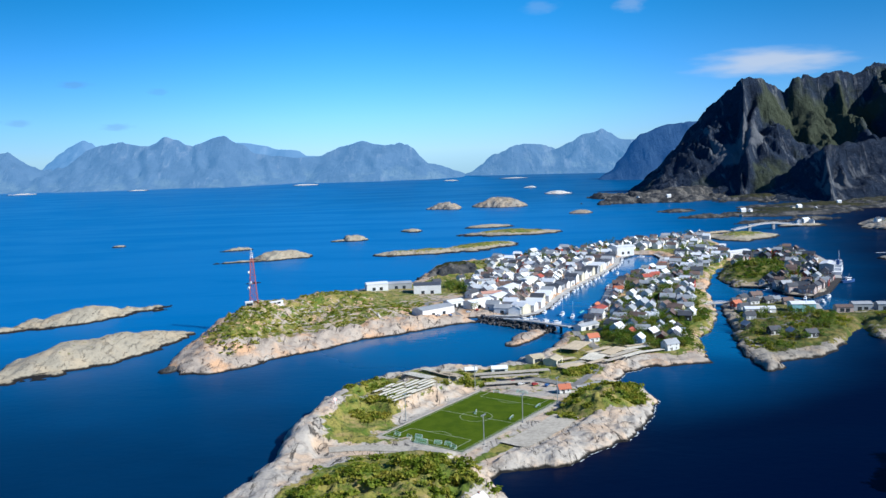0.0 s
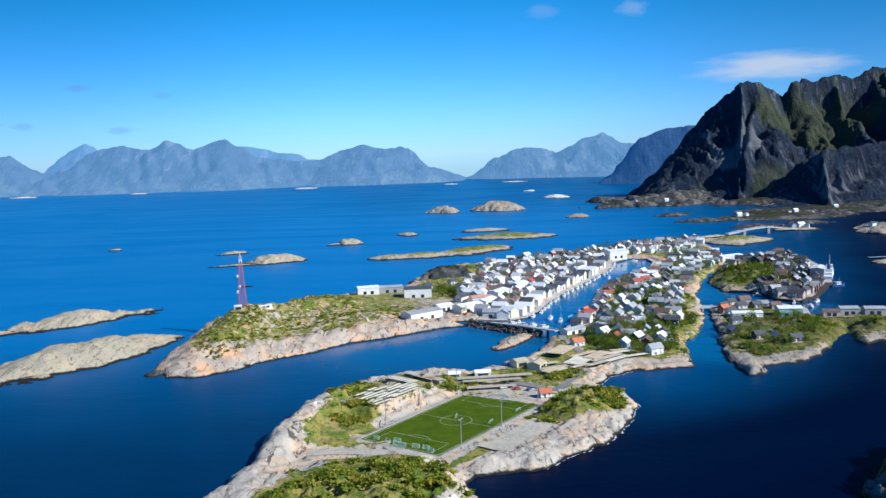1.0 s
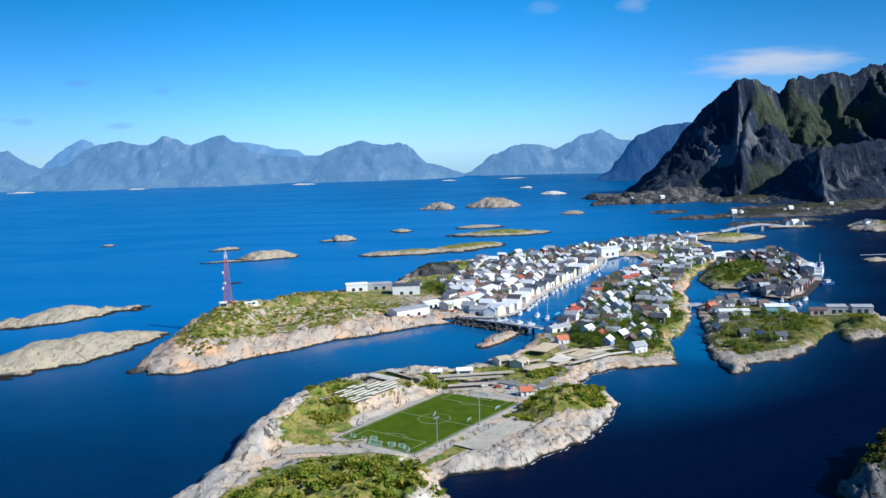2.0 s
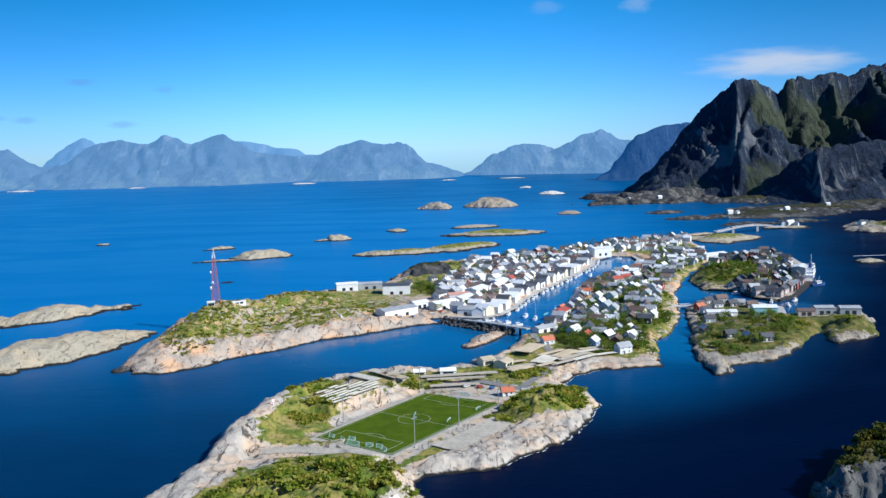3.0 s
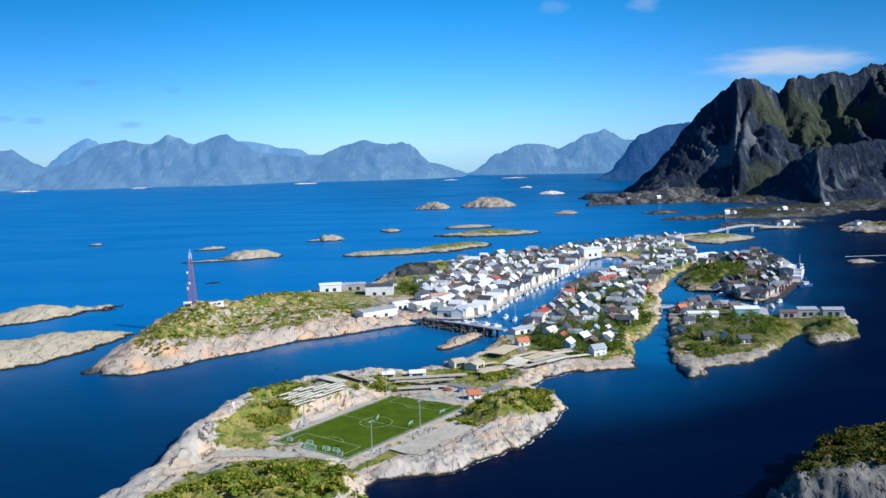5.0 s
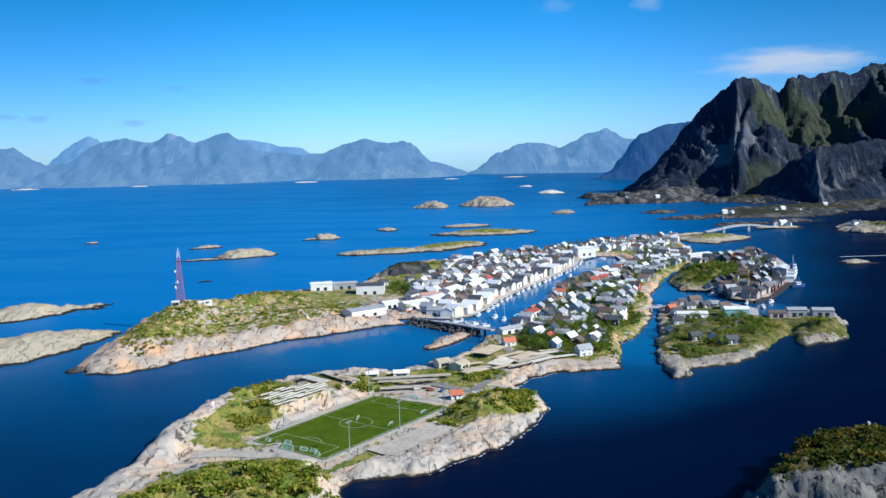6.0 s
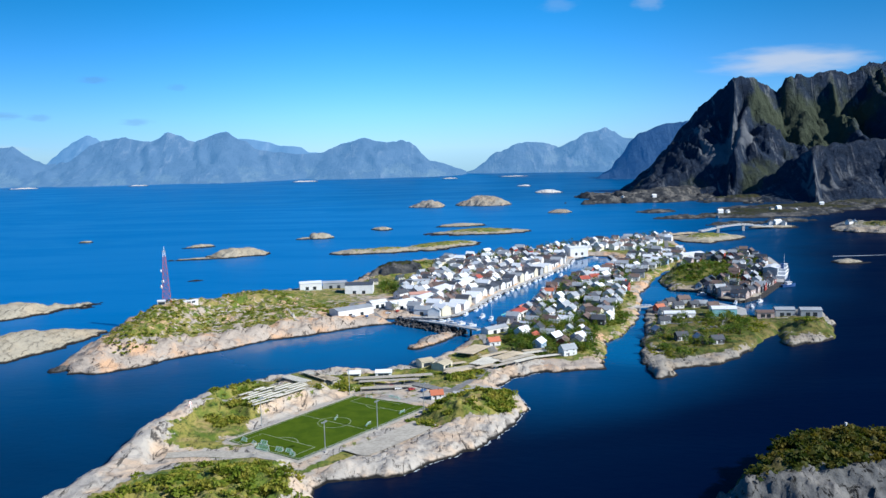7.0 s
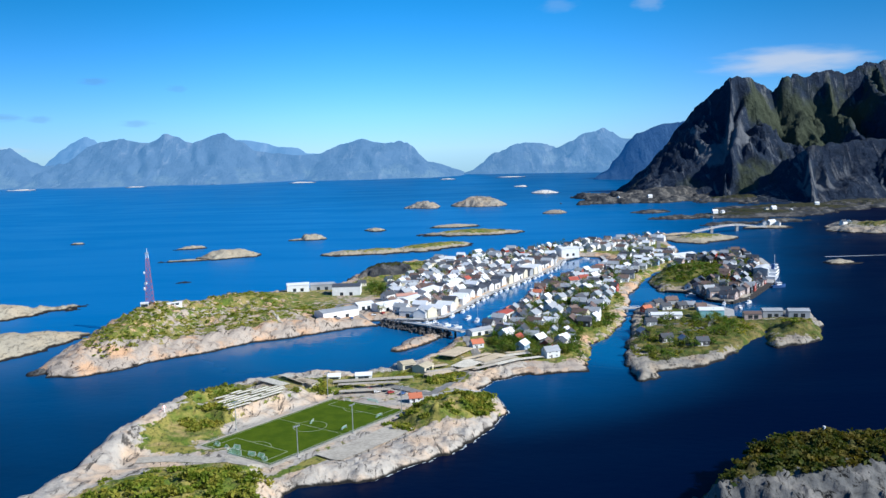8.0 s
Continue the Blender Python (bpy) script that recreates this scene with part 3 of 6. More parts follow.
sheet("ground_headland", -128, 135, 232, 606, 1.15, lambda x, y: land(x, y)[:2], ROCK, "pale granite headland with rough grass and worn rock shore", "island")
sheet("ground_town", -205, 500, 540, 1400, 2.6, lambda x, y: share(x, y, land(x, y), 0), TOWN_ROCK, "low rocky island with grass, roads and a fishing village", "island")
sheet("ground_east", 186, 392, 518, 790, 1.6, lambda x, y: share(x, y, land(x, y), 2), EAST_ROCK, "low green island with grey rock shore", "island")
sheet("ground_north_east", 262, 480, 755, 1140, 2.2, lambda x, y: share(x, y, land(x, y), 3), EAST_ROCK, "low rocky island with wooden houses and quays", "island")

sea = Shape()
rings = [0, 60, 200, 500, 900, 1500, 2300, 3200, 4200, 4990, 9000]
sea.v = [(60 + r * math.sin(math.tau * k / 64), r * math.cos(math.tau * k / 64), 0.0) for r in rings[1:] for k in range(64)] + [(60, 0, 0)]
sea.f = [(a * 64 + k, (a + 1) * 64 + k, (a + 1) * 64 + (k + 1) % 64, a * 64 + (k + 1) % 64) for a in range(len(rings) - 2) for k in range(64)]
sea.f = [f[::-1] for f in sea.f] + [(k, (k + 1) % 64, len(sea.v) - 1)[::-1] for k in range(64)]
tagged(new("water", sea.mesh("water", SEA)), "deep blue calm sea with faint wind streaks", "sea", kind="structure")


def islet(name, x, y, long, wide, turn, high, seed, label, green=0.0, step=None, mat=SKERRY, ragged=0.75, lean=0.0, steep=1.7, crag=0.0):
    """A bare whaleback rock in the sea."""
    c, s = math.cos(radians(turn)), math.sin(radians(turn))

    def height(px, py):
        u, v = (c * (px - x) + s * (py - y)) / long, (-s * (px - x) + c * (py - y)) / wide
        n = fbm(px, py, wide * 0.9, 5, seed)
        r = np.maximum(np.hypot(u, v) + ragged * (n - 0.5) + 0.5 * ragged * (fbm(px, py, wide * 0.35, 4, seed + 1) - 0.5) + 0.12 * np.sin(u * 3.1 + seed), 0.0)
        z = high * (1 - r ** steep) * (0.75 + 0.5 * fbm(px, py, long * 0.4, 4, seed + 3)) + (fbm(px, py, max(6, wide * 0.25), 4, seed + 9, True) - 0.5) * min(6.0, high * (0.5 if mat is not SKERRY else 0.26))
        if crag:
            cleft = fbm(c * px + s * py, (c * py - s * px) * 0.5, 7.0, 4, seed + 13, True) - 0.6
            z = z + crag * cleft * smooth_step(0.55, 0.85, r) + 0.35 * crag * (fbm(px, py, 2.6, 3, seed + 17, True) - 0.5)
        z = np.where(r < 1, z, -(r - 1) * high * 2.0 - 0.2)
        return z, green * smooth_step(0.9, 0.3, r) + 0.2 * (n - 0.5) + lean * v
    reach = max(long, wide) * 1.35
    step = step or max(1.6, reach / 45)
    return sheet(name, x - reach, x + reach, y - reach, y + reach, step, height, mat, label, "islet", floor=-1.0)


ISLETS = [  # x, y, half-length, half-width, turn, height, green
    (-256, 640, 92, 31, 56, 12, 0.22), (-326, 792, 62, 28, 40, 10, 0.1), (-385, 738, 26, 12, 20, 4, 0.0),
    (-226, 1212, 42, 24, 28, 11, 0.05), (-276, 1178, 34, 7, 14, 2.6, 0.0), (-315, 1332, 22, 12, 30, 5, 0.0), (-218, 980, 10, 4, 30, 1.2, 0.0), (-541, 1445, 14, 6, 20, 3, 0.0),
    (-146, 1426, 22, 16, 15, 9, 0.0), (-166, 1420, 20, 8, 15, 3, 0.0), (-54, 1554, 17, 20, 40, 5, 0.0), (-20, 1218, 70, 26, 12, 6.5, 0.7), (52, 1262, 74, 34, 36, 6, 0.95), (112, 1462, 84, 46, 6, 6.5, 0.95), (80, 1590, 52, 20, 12, 5, 0.0),
    (10, 2130, 42, 40, 15, 13, 0.1), (150, 2160, 76, 60, 5, 20, 0.25), (298, 1850, 32, 20, 15, 6, 0.0), (358, 2640, 44, 40, 10, 8, 0.0),
    (-629, 4090, 62, 30, 4, 5, 0.0), (50, 4021, 34, 20, 0, 4, 0.0), (-1427, 4100, 48, 24, 8, 4, 0.0), (-1960, 4080, 70, 30, 5, 5, 0.0), (341, 4088, 66, 24, 0, 4, 0.0), (318, 3088, 26, 20, 0, 5, 0.0),
    (61, 647, 40, 8, 60, 3.2, 0.0), (-188, 584, 13, 6, 60, 2.6, 0.0), (528, 1004, 22, 12, -10, 4, 0.2), (745, 1350, 80, 66, -20, 14, 0.85), (440, 1280, 50, 44, 30, 8, 0.8), (596, 1428, 34, 24, 10, 4, 0.1), (420, 1345, 46, 9, 25, 3.4, 0.2),
]
for n, (x, y, a, b, turn, h, g) in enumerate(ISLETS):
    islet("islet", x, y, a, b, turn, h, 100 + 7 * n, "bare pale rock islet with a dark tide line" if g < 0.4 else "low rock islet with yellow-green turf", g, mat=TOWN_ROCK if (x, y) == (61, 647) else FORELAND if (x, y) == (-188, 584) else EAST_ROCK if 1800 < y < 2600 or x > 600 else PALE_SKERRY if y > 2600 else SKERRY)

# The crag's cliff shade is painted by the dark rock colour.
islet("crag", 8, 984, 44, 20, 40, 13, 217, "rock crag with shade put into its dark colour and pale turf at the village's edge", 0.75, 1.8, FORELAND, 0.8, 0.9, 3.0)

# The knoll across the water, close on the camera's right.
islet("knoll", 249, 362, 67, 31, 28, 15.8, 333, "steep rock knoll overgrown with low green scrub", 0.9, 1.3, KNOLL_ROCK, 0.6, 1.3, 3.2, 7.0)


def range_of(name, crests, x0, x1, y0, y1, step, mat, label, rough, seed, foot=-20.0, green=None, jag=16.0, deep=0.42, fine_cut=0.36, lift=0.0):
    """Mountains: sloping walls below crest lines, cut by gullies. crests: (fall, hollow, [(x, y, height), ...])."""
    def height(px, py):
        z = np.full(px.shape, foot)
        away = np.full(px.shape, 1e9)
        wx = px + rough * 0.9 * (fbm(px, py, rough * 1.3, 4, seed) - 0.5)
        wy = py + rough * 0.9 * (fbm(px, py, rough * 1.3, 4, seed + 5) - 0.5)
        for fall, hollow, line in crests:
            for (ax, ay, ah), (bx, by, bh) in zip(line, line[1:]):
                for qx, qy, main in ((px, py, True), (wx, wy, False)):
                    k = np.clip(((qx - ax) * (bx - ax) + (qy - ay) * (by - ay)) / ((bx - ax) ** 2 + (by - ay) ** 2), 0, 1)
                    d = np.hypot(qx - ax - k * (bx - ax), qy - ay - k * (by - ay))
                    e = k * k * (3 - 2 * k) * 0.6 + 0.4 * k
                    crest = ah + (bh - ah) * e + lift
                    if main:
                        away = np.minimum(away, d)
                        z = np.maximum(z, crest - d * fall * 3.0)
                    else:
                        z = np.maximum(z, np.minimum(crest - 2, crest * np.exp(-d * fall / np.maximum(crest, 30) * hollow) * 1.06 - d * fall * 0.25 - 4))
        c, s = math.cos(0.35), math.sin(0.35)
        gully = fbm((c * px + s * py), (c * py - s * px) * 0.45, rough * 0.42, 6, seed + 11, True)
        fine = fbm(c * px + s * py, (c * py - s * px) * 0.35, rough * 0.15, 4, seed + 15, True)
        cut = smooth_step(-rough * 0.12, rough * 0.7, away) * np.clip(z + 6, 0, 120) / 120
        z = z + cut * rough * deep * (gully - 0.62) + cut * rough * fine_cut * (fine - 0.5) + np.clip(z, 0, 60) / 60 * jag * (fbm(px, py, rough * 0.25, 4, seed + 31, True) - 0.55)
        veg = 0.5 * (1 - smooth_step(20, 170, z)) + 0.25 * (fbm(px, py, rough, 4, seed + 21) - 0.4) - 0.5 * smooth_step(0.5, 0.8, gully)
        for gx, gy, gr, gs in green or ():
            veg = veg + gs * np.exp(-((px - gx) ** 2 + (py - gy) ** 2) / gr ** 2)
        return z, veg
    return sheet(name, x0, x1, y0, y1, step, height, mat, label, "mountain", floor=-6)


MAIN = [(1.0, 1.5, [(540, 2440, 14), (605, 2440, 68), (660, 2445, 118), (715, 2450, 190), (762, 2455, 243), (816, 2460, 284), (838, 2460, 306), (853, 2460, 316), (890, 2470, 296), (925, 2480, 280), (962, 2490, 258), (1011, 2475, 318), (1058, 2480, 308),
                  (1120, 2475, 324), (1167, 2480, 314), (1228, 2475, 334), (1256, 2475, 342), (1367, 2480, 354), (1500, 2490, 360), (1690, 2500, 360)]),
        (1.5, 1.2, [(853, 2460, 310), (825, 2370, 222), (790, 2280, 125), (752, 2180, 18)]),
        (1.4, 1.2, [(1120, 2475, 316), (1105, 2370, 205), (1090, 2260, 150), (1075, 2150, 130)]),
        (1.3, 1.2, [(1256, 2475, 334), (1225, 2340, 248), (1180, 2200, 188)]),
        (1.4, 1.2, [(905, 2050, 119), (880, 1975, 68), (862, 1905, 6)]),
        (1.4, 1.2, [(1059, 2050, 134), (1030, 1960, 78), (1008, 1895, 8)]),
        (1.4, 1.2, [(1200, 2060, 148), (1160, 1960, 83), (1130, 1885, 8)]),
        (0.75, 1.3, [(700, 2120, 8), (765, 2090, 28), (815, 2070, 60), (866, 2055, 104), (905, 2050, 121), (971, 2050, 128), (1059, 2050, 136), (1200, 2060, 150), (1400, 2080, 170), (1690, 2080, 180)])]
for fall, hollow, line in (MAIN[0], MAIN[-1]):
    # The shaded western flanks run back from the crest.
    edge = 853 if line is MAIN[0][2] else 905
    for k, (x, y, h) in enumerate(line):
        if x < edge:
            q = 1 + (edge - x) * 0.80 / y
            line[k] = (60 + (x - 60) * q, y * q, 143 + (h - 143) * q)
range_of("mountain", MAIN, 480, 1700, 1780, 2980, 5.5, MOUNTAIN, "steep dark granite mountain with gullies, scree and green ledges", 170, 41, green=[(907, 2380, 60, 0.5), (968, 2400, 70, 0.65), (1044, 2380, 90, 0.7), (1120, 2360, 100, 0.6), (937, 2440, 50, 0.4), (1180, 2400, 110, 0.5), (1320, 2400, 140, 0.5), (1480, 2400, 150, 0.5), (1060, 2260, 80, 0.4), (880, 2420, 40, 0.25), (820, 2250, 60, 0.4), (780, 2200, 50, 0.4),
                                 (600, 2350, 20, -0.9), (678, 2340, 26, -0.9), (744, 2350, 26, -0.9), (758, 2330, 28, -1.0), (775, 2310, 30, -1.0), (790, 2290, 30, -1.0), (828, 2330, 34, -0.9), (824, 2300, 30, -0.9), (760, 2220, 40, -0.6), (905, 2000, 28, -0.8), (915, 1975, 28, -0.8), (875, 2000, 20, -0.7), (998, 2000, 30, -0.8), (1120, 2000, 40, -0.7), (940, 1950, 30, -0.6)], deep=0.33)
BACK = [(1.0, 1.5, [(666, 3600, 9), (713, 3600, 50), (748, 3600, 95), (841, 3600, 192), (933, 3600, 217), (1013, 3600, 224), (1150, 3600, 240), (1400, 3600, 250)])]
range_of("backdrop_ridge", BACK, 560, 1500, 3150, 4100, 14, BACK_RIDGE, "steep ridge beyond the sound with blue haze as a glow", 150, 47, jag=3)
FAR = [(0.5, 1.3, [(-2900, 4700, 183), (-2409, 4700, 189), (-2315, 4700, 200), (-2250, 4700, 150), (-2199, 4700, 105), (-2150, 4700, 73)]),
       (0.5, 1.3, [(-2120, 4700, 78), (-1985, 4700, 92), (-1915, 4700, 132), (-1840, 4700, 205), (-1694, 4700, 232), (-1588, 4700, 204), (-1530, 4700, 222), (-1483, 4700, 253), (-1357, 4700, 198), (-1187, 4700, 248), (-1090, 4700, 200),
                    (-1000, 4700, 150), (-900, 4700, 132), (-774, 4700, 120), (-683, 4700, 122), (-559, 4700, 151), (-403, 4700, 196), (-282, 4700, 172), (-240, 4700, 176)]),
       (1.5, 1.3, [(-240, 4700, 176), (-205, 4700, 184), (-160, 4700, 184), (-140, 4700, 172), (-100, 4700, 122), (-50, 4700, 66), (0, 4700, 38), (60, 4700, -6)]),
       (0.7, 1.2, [(-1480, 4690, 245), (-1400, 4560, 150), (-1330, 4440, 60)]), (0.7, 1.2, [(-1187, 4690, 240), (-1060, 4560, 140), (-960, 4450, 50)]), (0.7, 1.2, [(-1694, 4690, 222), (-1760, 4560, 130), (-1800, 4450, 50)]),
       (0.7, 1.2, [(-403, 4690, 186), (-470, 4580, 120), (-520, 4470, 40)]), (1.2, 1.2, [(-205, 4690, 165), (-210, 4600, 90), (-220, 4520, 20)])]
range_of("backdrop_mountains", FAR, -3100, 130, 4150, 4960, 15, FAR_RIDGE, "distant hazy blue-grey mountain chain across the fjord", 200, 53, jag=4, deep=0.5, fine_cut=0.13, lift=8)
BEYOND = [(0.8, 1.3, [(-2260, 4900, 85), (-2171, 4900, 149), (-2119, 4900, 195), (-2068, 4900, 232), (-2009, 4900, 257), (-1978, 4900, 243), (-1937, 4900, 198), (-1700, 4900, 120)]),
          (0.8, 1.2, [(-1250, 4900, 222), (-1130, 4900, 216), (-1020, 4900, 197), (-895, 4900, 169), (-800, 4900, 165), (-737, 4900, 136), (-611, 4900, 120)])]
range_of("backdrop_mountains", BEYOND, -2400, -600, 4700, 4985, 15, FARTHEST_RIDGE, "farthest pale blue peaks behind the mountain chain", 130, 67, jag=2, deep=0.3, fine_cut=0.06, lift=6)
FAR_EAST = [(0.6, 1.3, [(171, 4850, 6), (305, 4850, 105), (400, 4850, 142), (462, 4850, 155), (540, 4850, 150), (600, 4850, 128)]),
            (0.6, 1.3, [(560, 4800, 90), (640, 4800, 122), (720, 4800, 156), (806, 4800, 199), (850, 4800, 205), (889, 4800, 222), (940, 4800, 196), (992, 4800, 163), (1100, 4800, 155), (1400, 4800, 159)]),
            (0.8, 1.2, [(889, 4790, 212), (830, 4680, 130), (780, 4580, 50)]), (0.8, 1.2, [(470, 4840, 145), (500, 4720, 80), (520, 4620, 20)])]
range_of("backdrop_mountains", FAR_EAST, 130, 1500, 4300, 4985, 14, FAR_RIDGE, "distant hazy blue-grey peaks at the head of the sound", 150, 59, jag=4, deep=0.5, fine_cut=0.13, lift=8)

# Low land at the mountain's foot.
for n, (x, y, a, b, turn, h, g) in enumerate([(530, 2150, 140, 70, 14, 20, 0.15), (600, 2240, 140, 70, 5, 26, 0.25), (470, 2330, 70, 60, 10, 15, 0.2), (600, 1655, 84, 66, -6, 7, 0.6), (700, 1700, 100, 80, -10, 8, 0.8), (500, 1640, 42, 20, 12, 6, 0.3), (490, 1800, 40, 26, 5, 5, 0.1), (800, 1800, 160, 80, -12, 8, 0.8),
                                              (950, 1840, 150, 70, -5, 10, 0.55), (556, 1500, 44, 16, 5, 5, 0.3), (650, 1530, 50, 16, 0, 5, 0.4), (760, 2060, 90, 70, 0, 12, 0.7)]):
    islet("foreland", x, y, a, b, turn, h, 700 + 9 * n, "low rocky foreland with turf below the mountain, shadow put into its dark colour", g, 3.5, FORELAND, 1.5)

# White surf in broken pieces along the headland's eastern shore.
surf, surf_rng = Shape(), random.Random(77)
for shore in ([(54, 379), (68, 394), (84, 408), (95, 424), (105, 446), (115, 468), (114, 490), (104, 505), (98, 514), (110, 536), (131, 548)],):
    for (ax, ay), (bx, by) in zip(shore, shore[1:]):
        far = math.dist((ax, ay), (bx, by))
        nx, ny = (by - ay) / far, (ax - bx) / far
        for k in range(int(far / 0.9)):
            q = (k + surf_rng.random()) * 0.9 / far
            x, y = ax + (bx - ax) * q, ay + (by - ay) * q
            offs = np.arange(-9.0, 9.0, 0.4)
            wet = np.nonzero(land(x + nx * offs, y + ny * offs)[2] < 0.0)[0]
            if not len(wet) or surf_rng.random() < 0.55:
                continue
            o = offs[wet[0]]
            mx, my, w = x + nx * (o + 0.2), y + ny * (o + 0.2), surf_rng.uniform(0.12, 0.6)
            ring = [(mx + surf_rng.uniform(0.7, 1.3) * (math.cos(a) * nx * w - math.sin(a) * ny * 1.3), my + surf_rng.uniform(0.7, 1.3) * (math.cos(a) * ny * w + math.sin(a) * nx * 1.3), 0.05 + 0.004 * (k % 5)) for a in [math.tau * j / 7 for j in range(7)]]
            surf.add(ring, [tuple(range(7))])
tagged(new("surf", surf.mesh("surf", FOAM)), "broken white surf along the rocky shore", "surf", kind="stuff")

# ---- the football pitch ----
PITCH = pose(PITCH_MID[0], PITCH_MID[1], 0, 0, 0, PITCH_TURN)


def pitch_point(u, v, z=0.0):
    """A place on the pitch: u along it, v across it, from its middle."""
    return PITCH @ Vector((u, v, PITCH_Z + z))


HL, HW = PITCH_L / 2, PITCH_W / 2
apron = thing("football_pitch", "green artificial-turf football pitch with white lines and grey apron", "football pitch", PITCH)
part("apron", Shape().box(-HL - 4, HL + 4.5, -HW - 4, HW + 3, PITCH_Z - 1.0, PITCH_Z), GRAVEL, apron, "pale gravel apron")
part("turf", Shape().box(-HL - 1.2, HL + 1.2, -HW - 1.2, HW + 1.2, PITCH_Z - 0.5, PITCH_Z + 0.06), TURF, apron, "green artificial turf")


def line_piece(a, b, w=0.2):
    a, b = Vector((*a, 0)), Vector((*b, 0))
    side = (b - a).normalized().cross(Vector((0, 0, 1))) * w / 2
    z0, z1 = Vector((0, 0, PITCH_Z + 0.04)), Vector((0, 0, PITCH_Z + 0.085))
    corner = [a - side, b - side, b + side, a + side]
    s = Shape().add([c + z0 for c in corner] + [c + z1 for c in corner], [(3, 2, 1, 0), (4, 5, 6, 7), (0, 1, 5, 4), (1, 2, 6, 5), (2, 3, 7, 6), (3, 0, 4, 7)])
    return part("white_line", s, LINE, apron)


def arc_piece(cx, cy, r, a0, a1, w=0.2, n=40):
    s = Shape()
    for k in range(n + 1):
        a = radians(a0 + (a1 - a0) * k / n)
        for rr in (r - w / 2, r + w / 2):
            for z in (0.04, 0.085):
                s.v.append((cx + rr * math.cos(a), cy + rr * math.sin(a), PITCH_Z + z))
    for k in range(n):
        i, j = 4 * k, 4 * k + 4
        s.f += [(i + 1, i + 3, j + 3, j + 1), (i, i + 1, j + 1, j), (i + 2, j + 2, j + 3, i + 3)]
    return part("white_line", s, LINE, apron)


for a, b in (((-HL, -HW), (HL, -HW)), ((-HL, HW), (HL, HW)), ((-HL, -HW), (-HL, HW)), ((HL, -HW), (HL, HW)), ((0, -HW), (0, HW))):
    line_piece(a, b)
arc_piece(0, 0, 8.6, 0, 360, n=64)
arc_piece(0, 0, 0.25, 0, 360, n=12)
for e in (-1, 1):
    for depth, half in ((15.5, 18.5), (5.2, 8.6)):
        line_piece((e * HL, -half), (e * (HL - depth), -half)), line_piece((e * HL, half), (e * (HL - depth), half))
        line_piece((e * (HL - depth), -half), (e * (HL - depth), half))
    arc_piece(e * (HL - 10.3), 0, 8.6, (180 if e > 0 else 0) - 53, (180 if e > 0 else 0) + 53, n=20)
    for f in (-1, 1):
        arc_piece(e * HL, f * HW, 1.0, {(-1, -1): 0, (1, -1): 90, (1, 1): 180, (-1, 1): 270}[(e, f)], {(-1, -1): 90, (1, -1): 180, (1, 1): 270, (-1, 1): 360}[(e, f)], n=8)


def goal(name, w, h, d, m, net, label):
    g = thing(name, label, "goal", m, "football goals")
    for s in (-1, 1):
        part("post", Shape().beam((s * w / 2, 0, 0), (s * w / 2, 0, h), 0.14, 8), WHITE_STEEL, g)
        part("stay", Shape().beam((s * w / 2, 0, h), (s * w / 2, d, 0), 0.08, 6), WHITE_STEEL, g)
        part("ground_bar", Shape().beam((s * w / 2, 0, 0.05), (s * w / 2, d, 0.05), 0.08, 6), WHITE_STEEL, g)
    part("crossbar", Shape().beam((-w / 2, 0, h), (w / 2, 0, h), 0.14, 8), WHITE_STEEL, g)
    part("rear_bar", Shape().beam((-w / 2, d, 0.05), (w / 2, d, 0.05), 0.08, 6), WHITE_STEEL, g)
    mesh_net = Shape()
    for k in range(int(w / 0.5) + 1):
        x = -w / 2 + w * k / int(w / 0.5)
        mesh_net.beam((x, 0, h), (x, d, 0.05), 0.06, 3)
    for k in range(1, 6):
        q = k / 6
        mesh_net.beam((-w / 2, d * q, h * (1 - q)), (w / 2, d * q, h * (1 - q)), 0.09, 3)
        for s in (-1, 1):
            mesh_net.beam((s * w / 2, d * q, 0.05), (s * w / 2, d * q, h * (1 - q)), 0.08, 3)
    part("net", mesh_net, net, g, "pale green net")
    return g


def on_pitch(u, v, turn):
    p = pitch_point(u, v, 0.06)
    return pose(p.x, p.y, p.z, 0, 0, PITCH_TURN + turn)


goal("goal", 7.3, 2.44, 2.0, on_pitch(-HL, 0, 90), TEAL_PLASTIC, "full-size white football goal with a pale net")
goal("goal", 7.3, 2.44, 2.0, on_pitch(HL, 0, -90), TEAL_PLASTIC, "full-size white football goal with a pale net")
small_goal = goal("small_goal", 3.8, 1.7, 1.2, on_pitch(-44.5, 17.8, 80), TEAL_PLASTIC, "smaller training goal with a pale green net")
for u, v, turn in ((-42.5, 6.0, 95), (-45.5, 9.5, 70), (-45, -7.5, 100), (-44, -13, 90), (-46, -17.5, 75), (6, -18.6, 10), (31, -20.5, 0), (43, 14, -80), (5, 3, 30)):
    copy_thing(small_goal, on_pitch(u, v, turn))


def flood_mast(m, tall=14.5):
    g = thing("floodlight_mast", "tall galvanised floodlight mast beside the football pitch", "floodlight", m, "floodlight masts")
    part("pole", Shape().beam((0, 0, 0), (0, 0, tall), 0.42, 10), STEEL, g)
    part("footing", Shape().box(-0.6, 0.6, -0.6, 0.6, -0.3, 0.35), CONCRETE, g)
    arm = part("crossarm", Shape().beam((-1.8, 0, tall - 0.3), (1.8, 0, tall - 0.3), 0.22, 6), STEEL, g)
    for k in range(4):
        x = -1.5 + k
        part("lamp", Shape().box(x - 0.32, x + 0.32, -0.25, 0.2, tall - 0.25, tall + 0.3), STEEL, arm, "grey floodlight head")
    return g


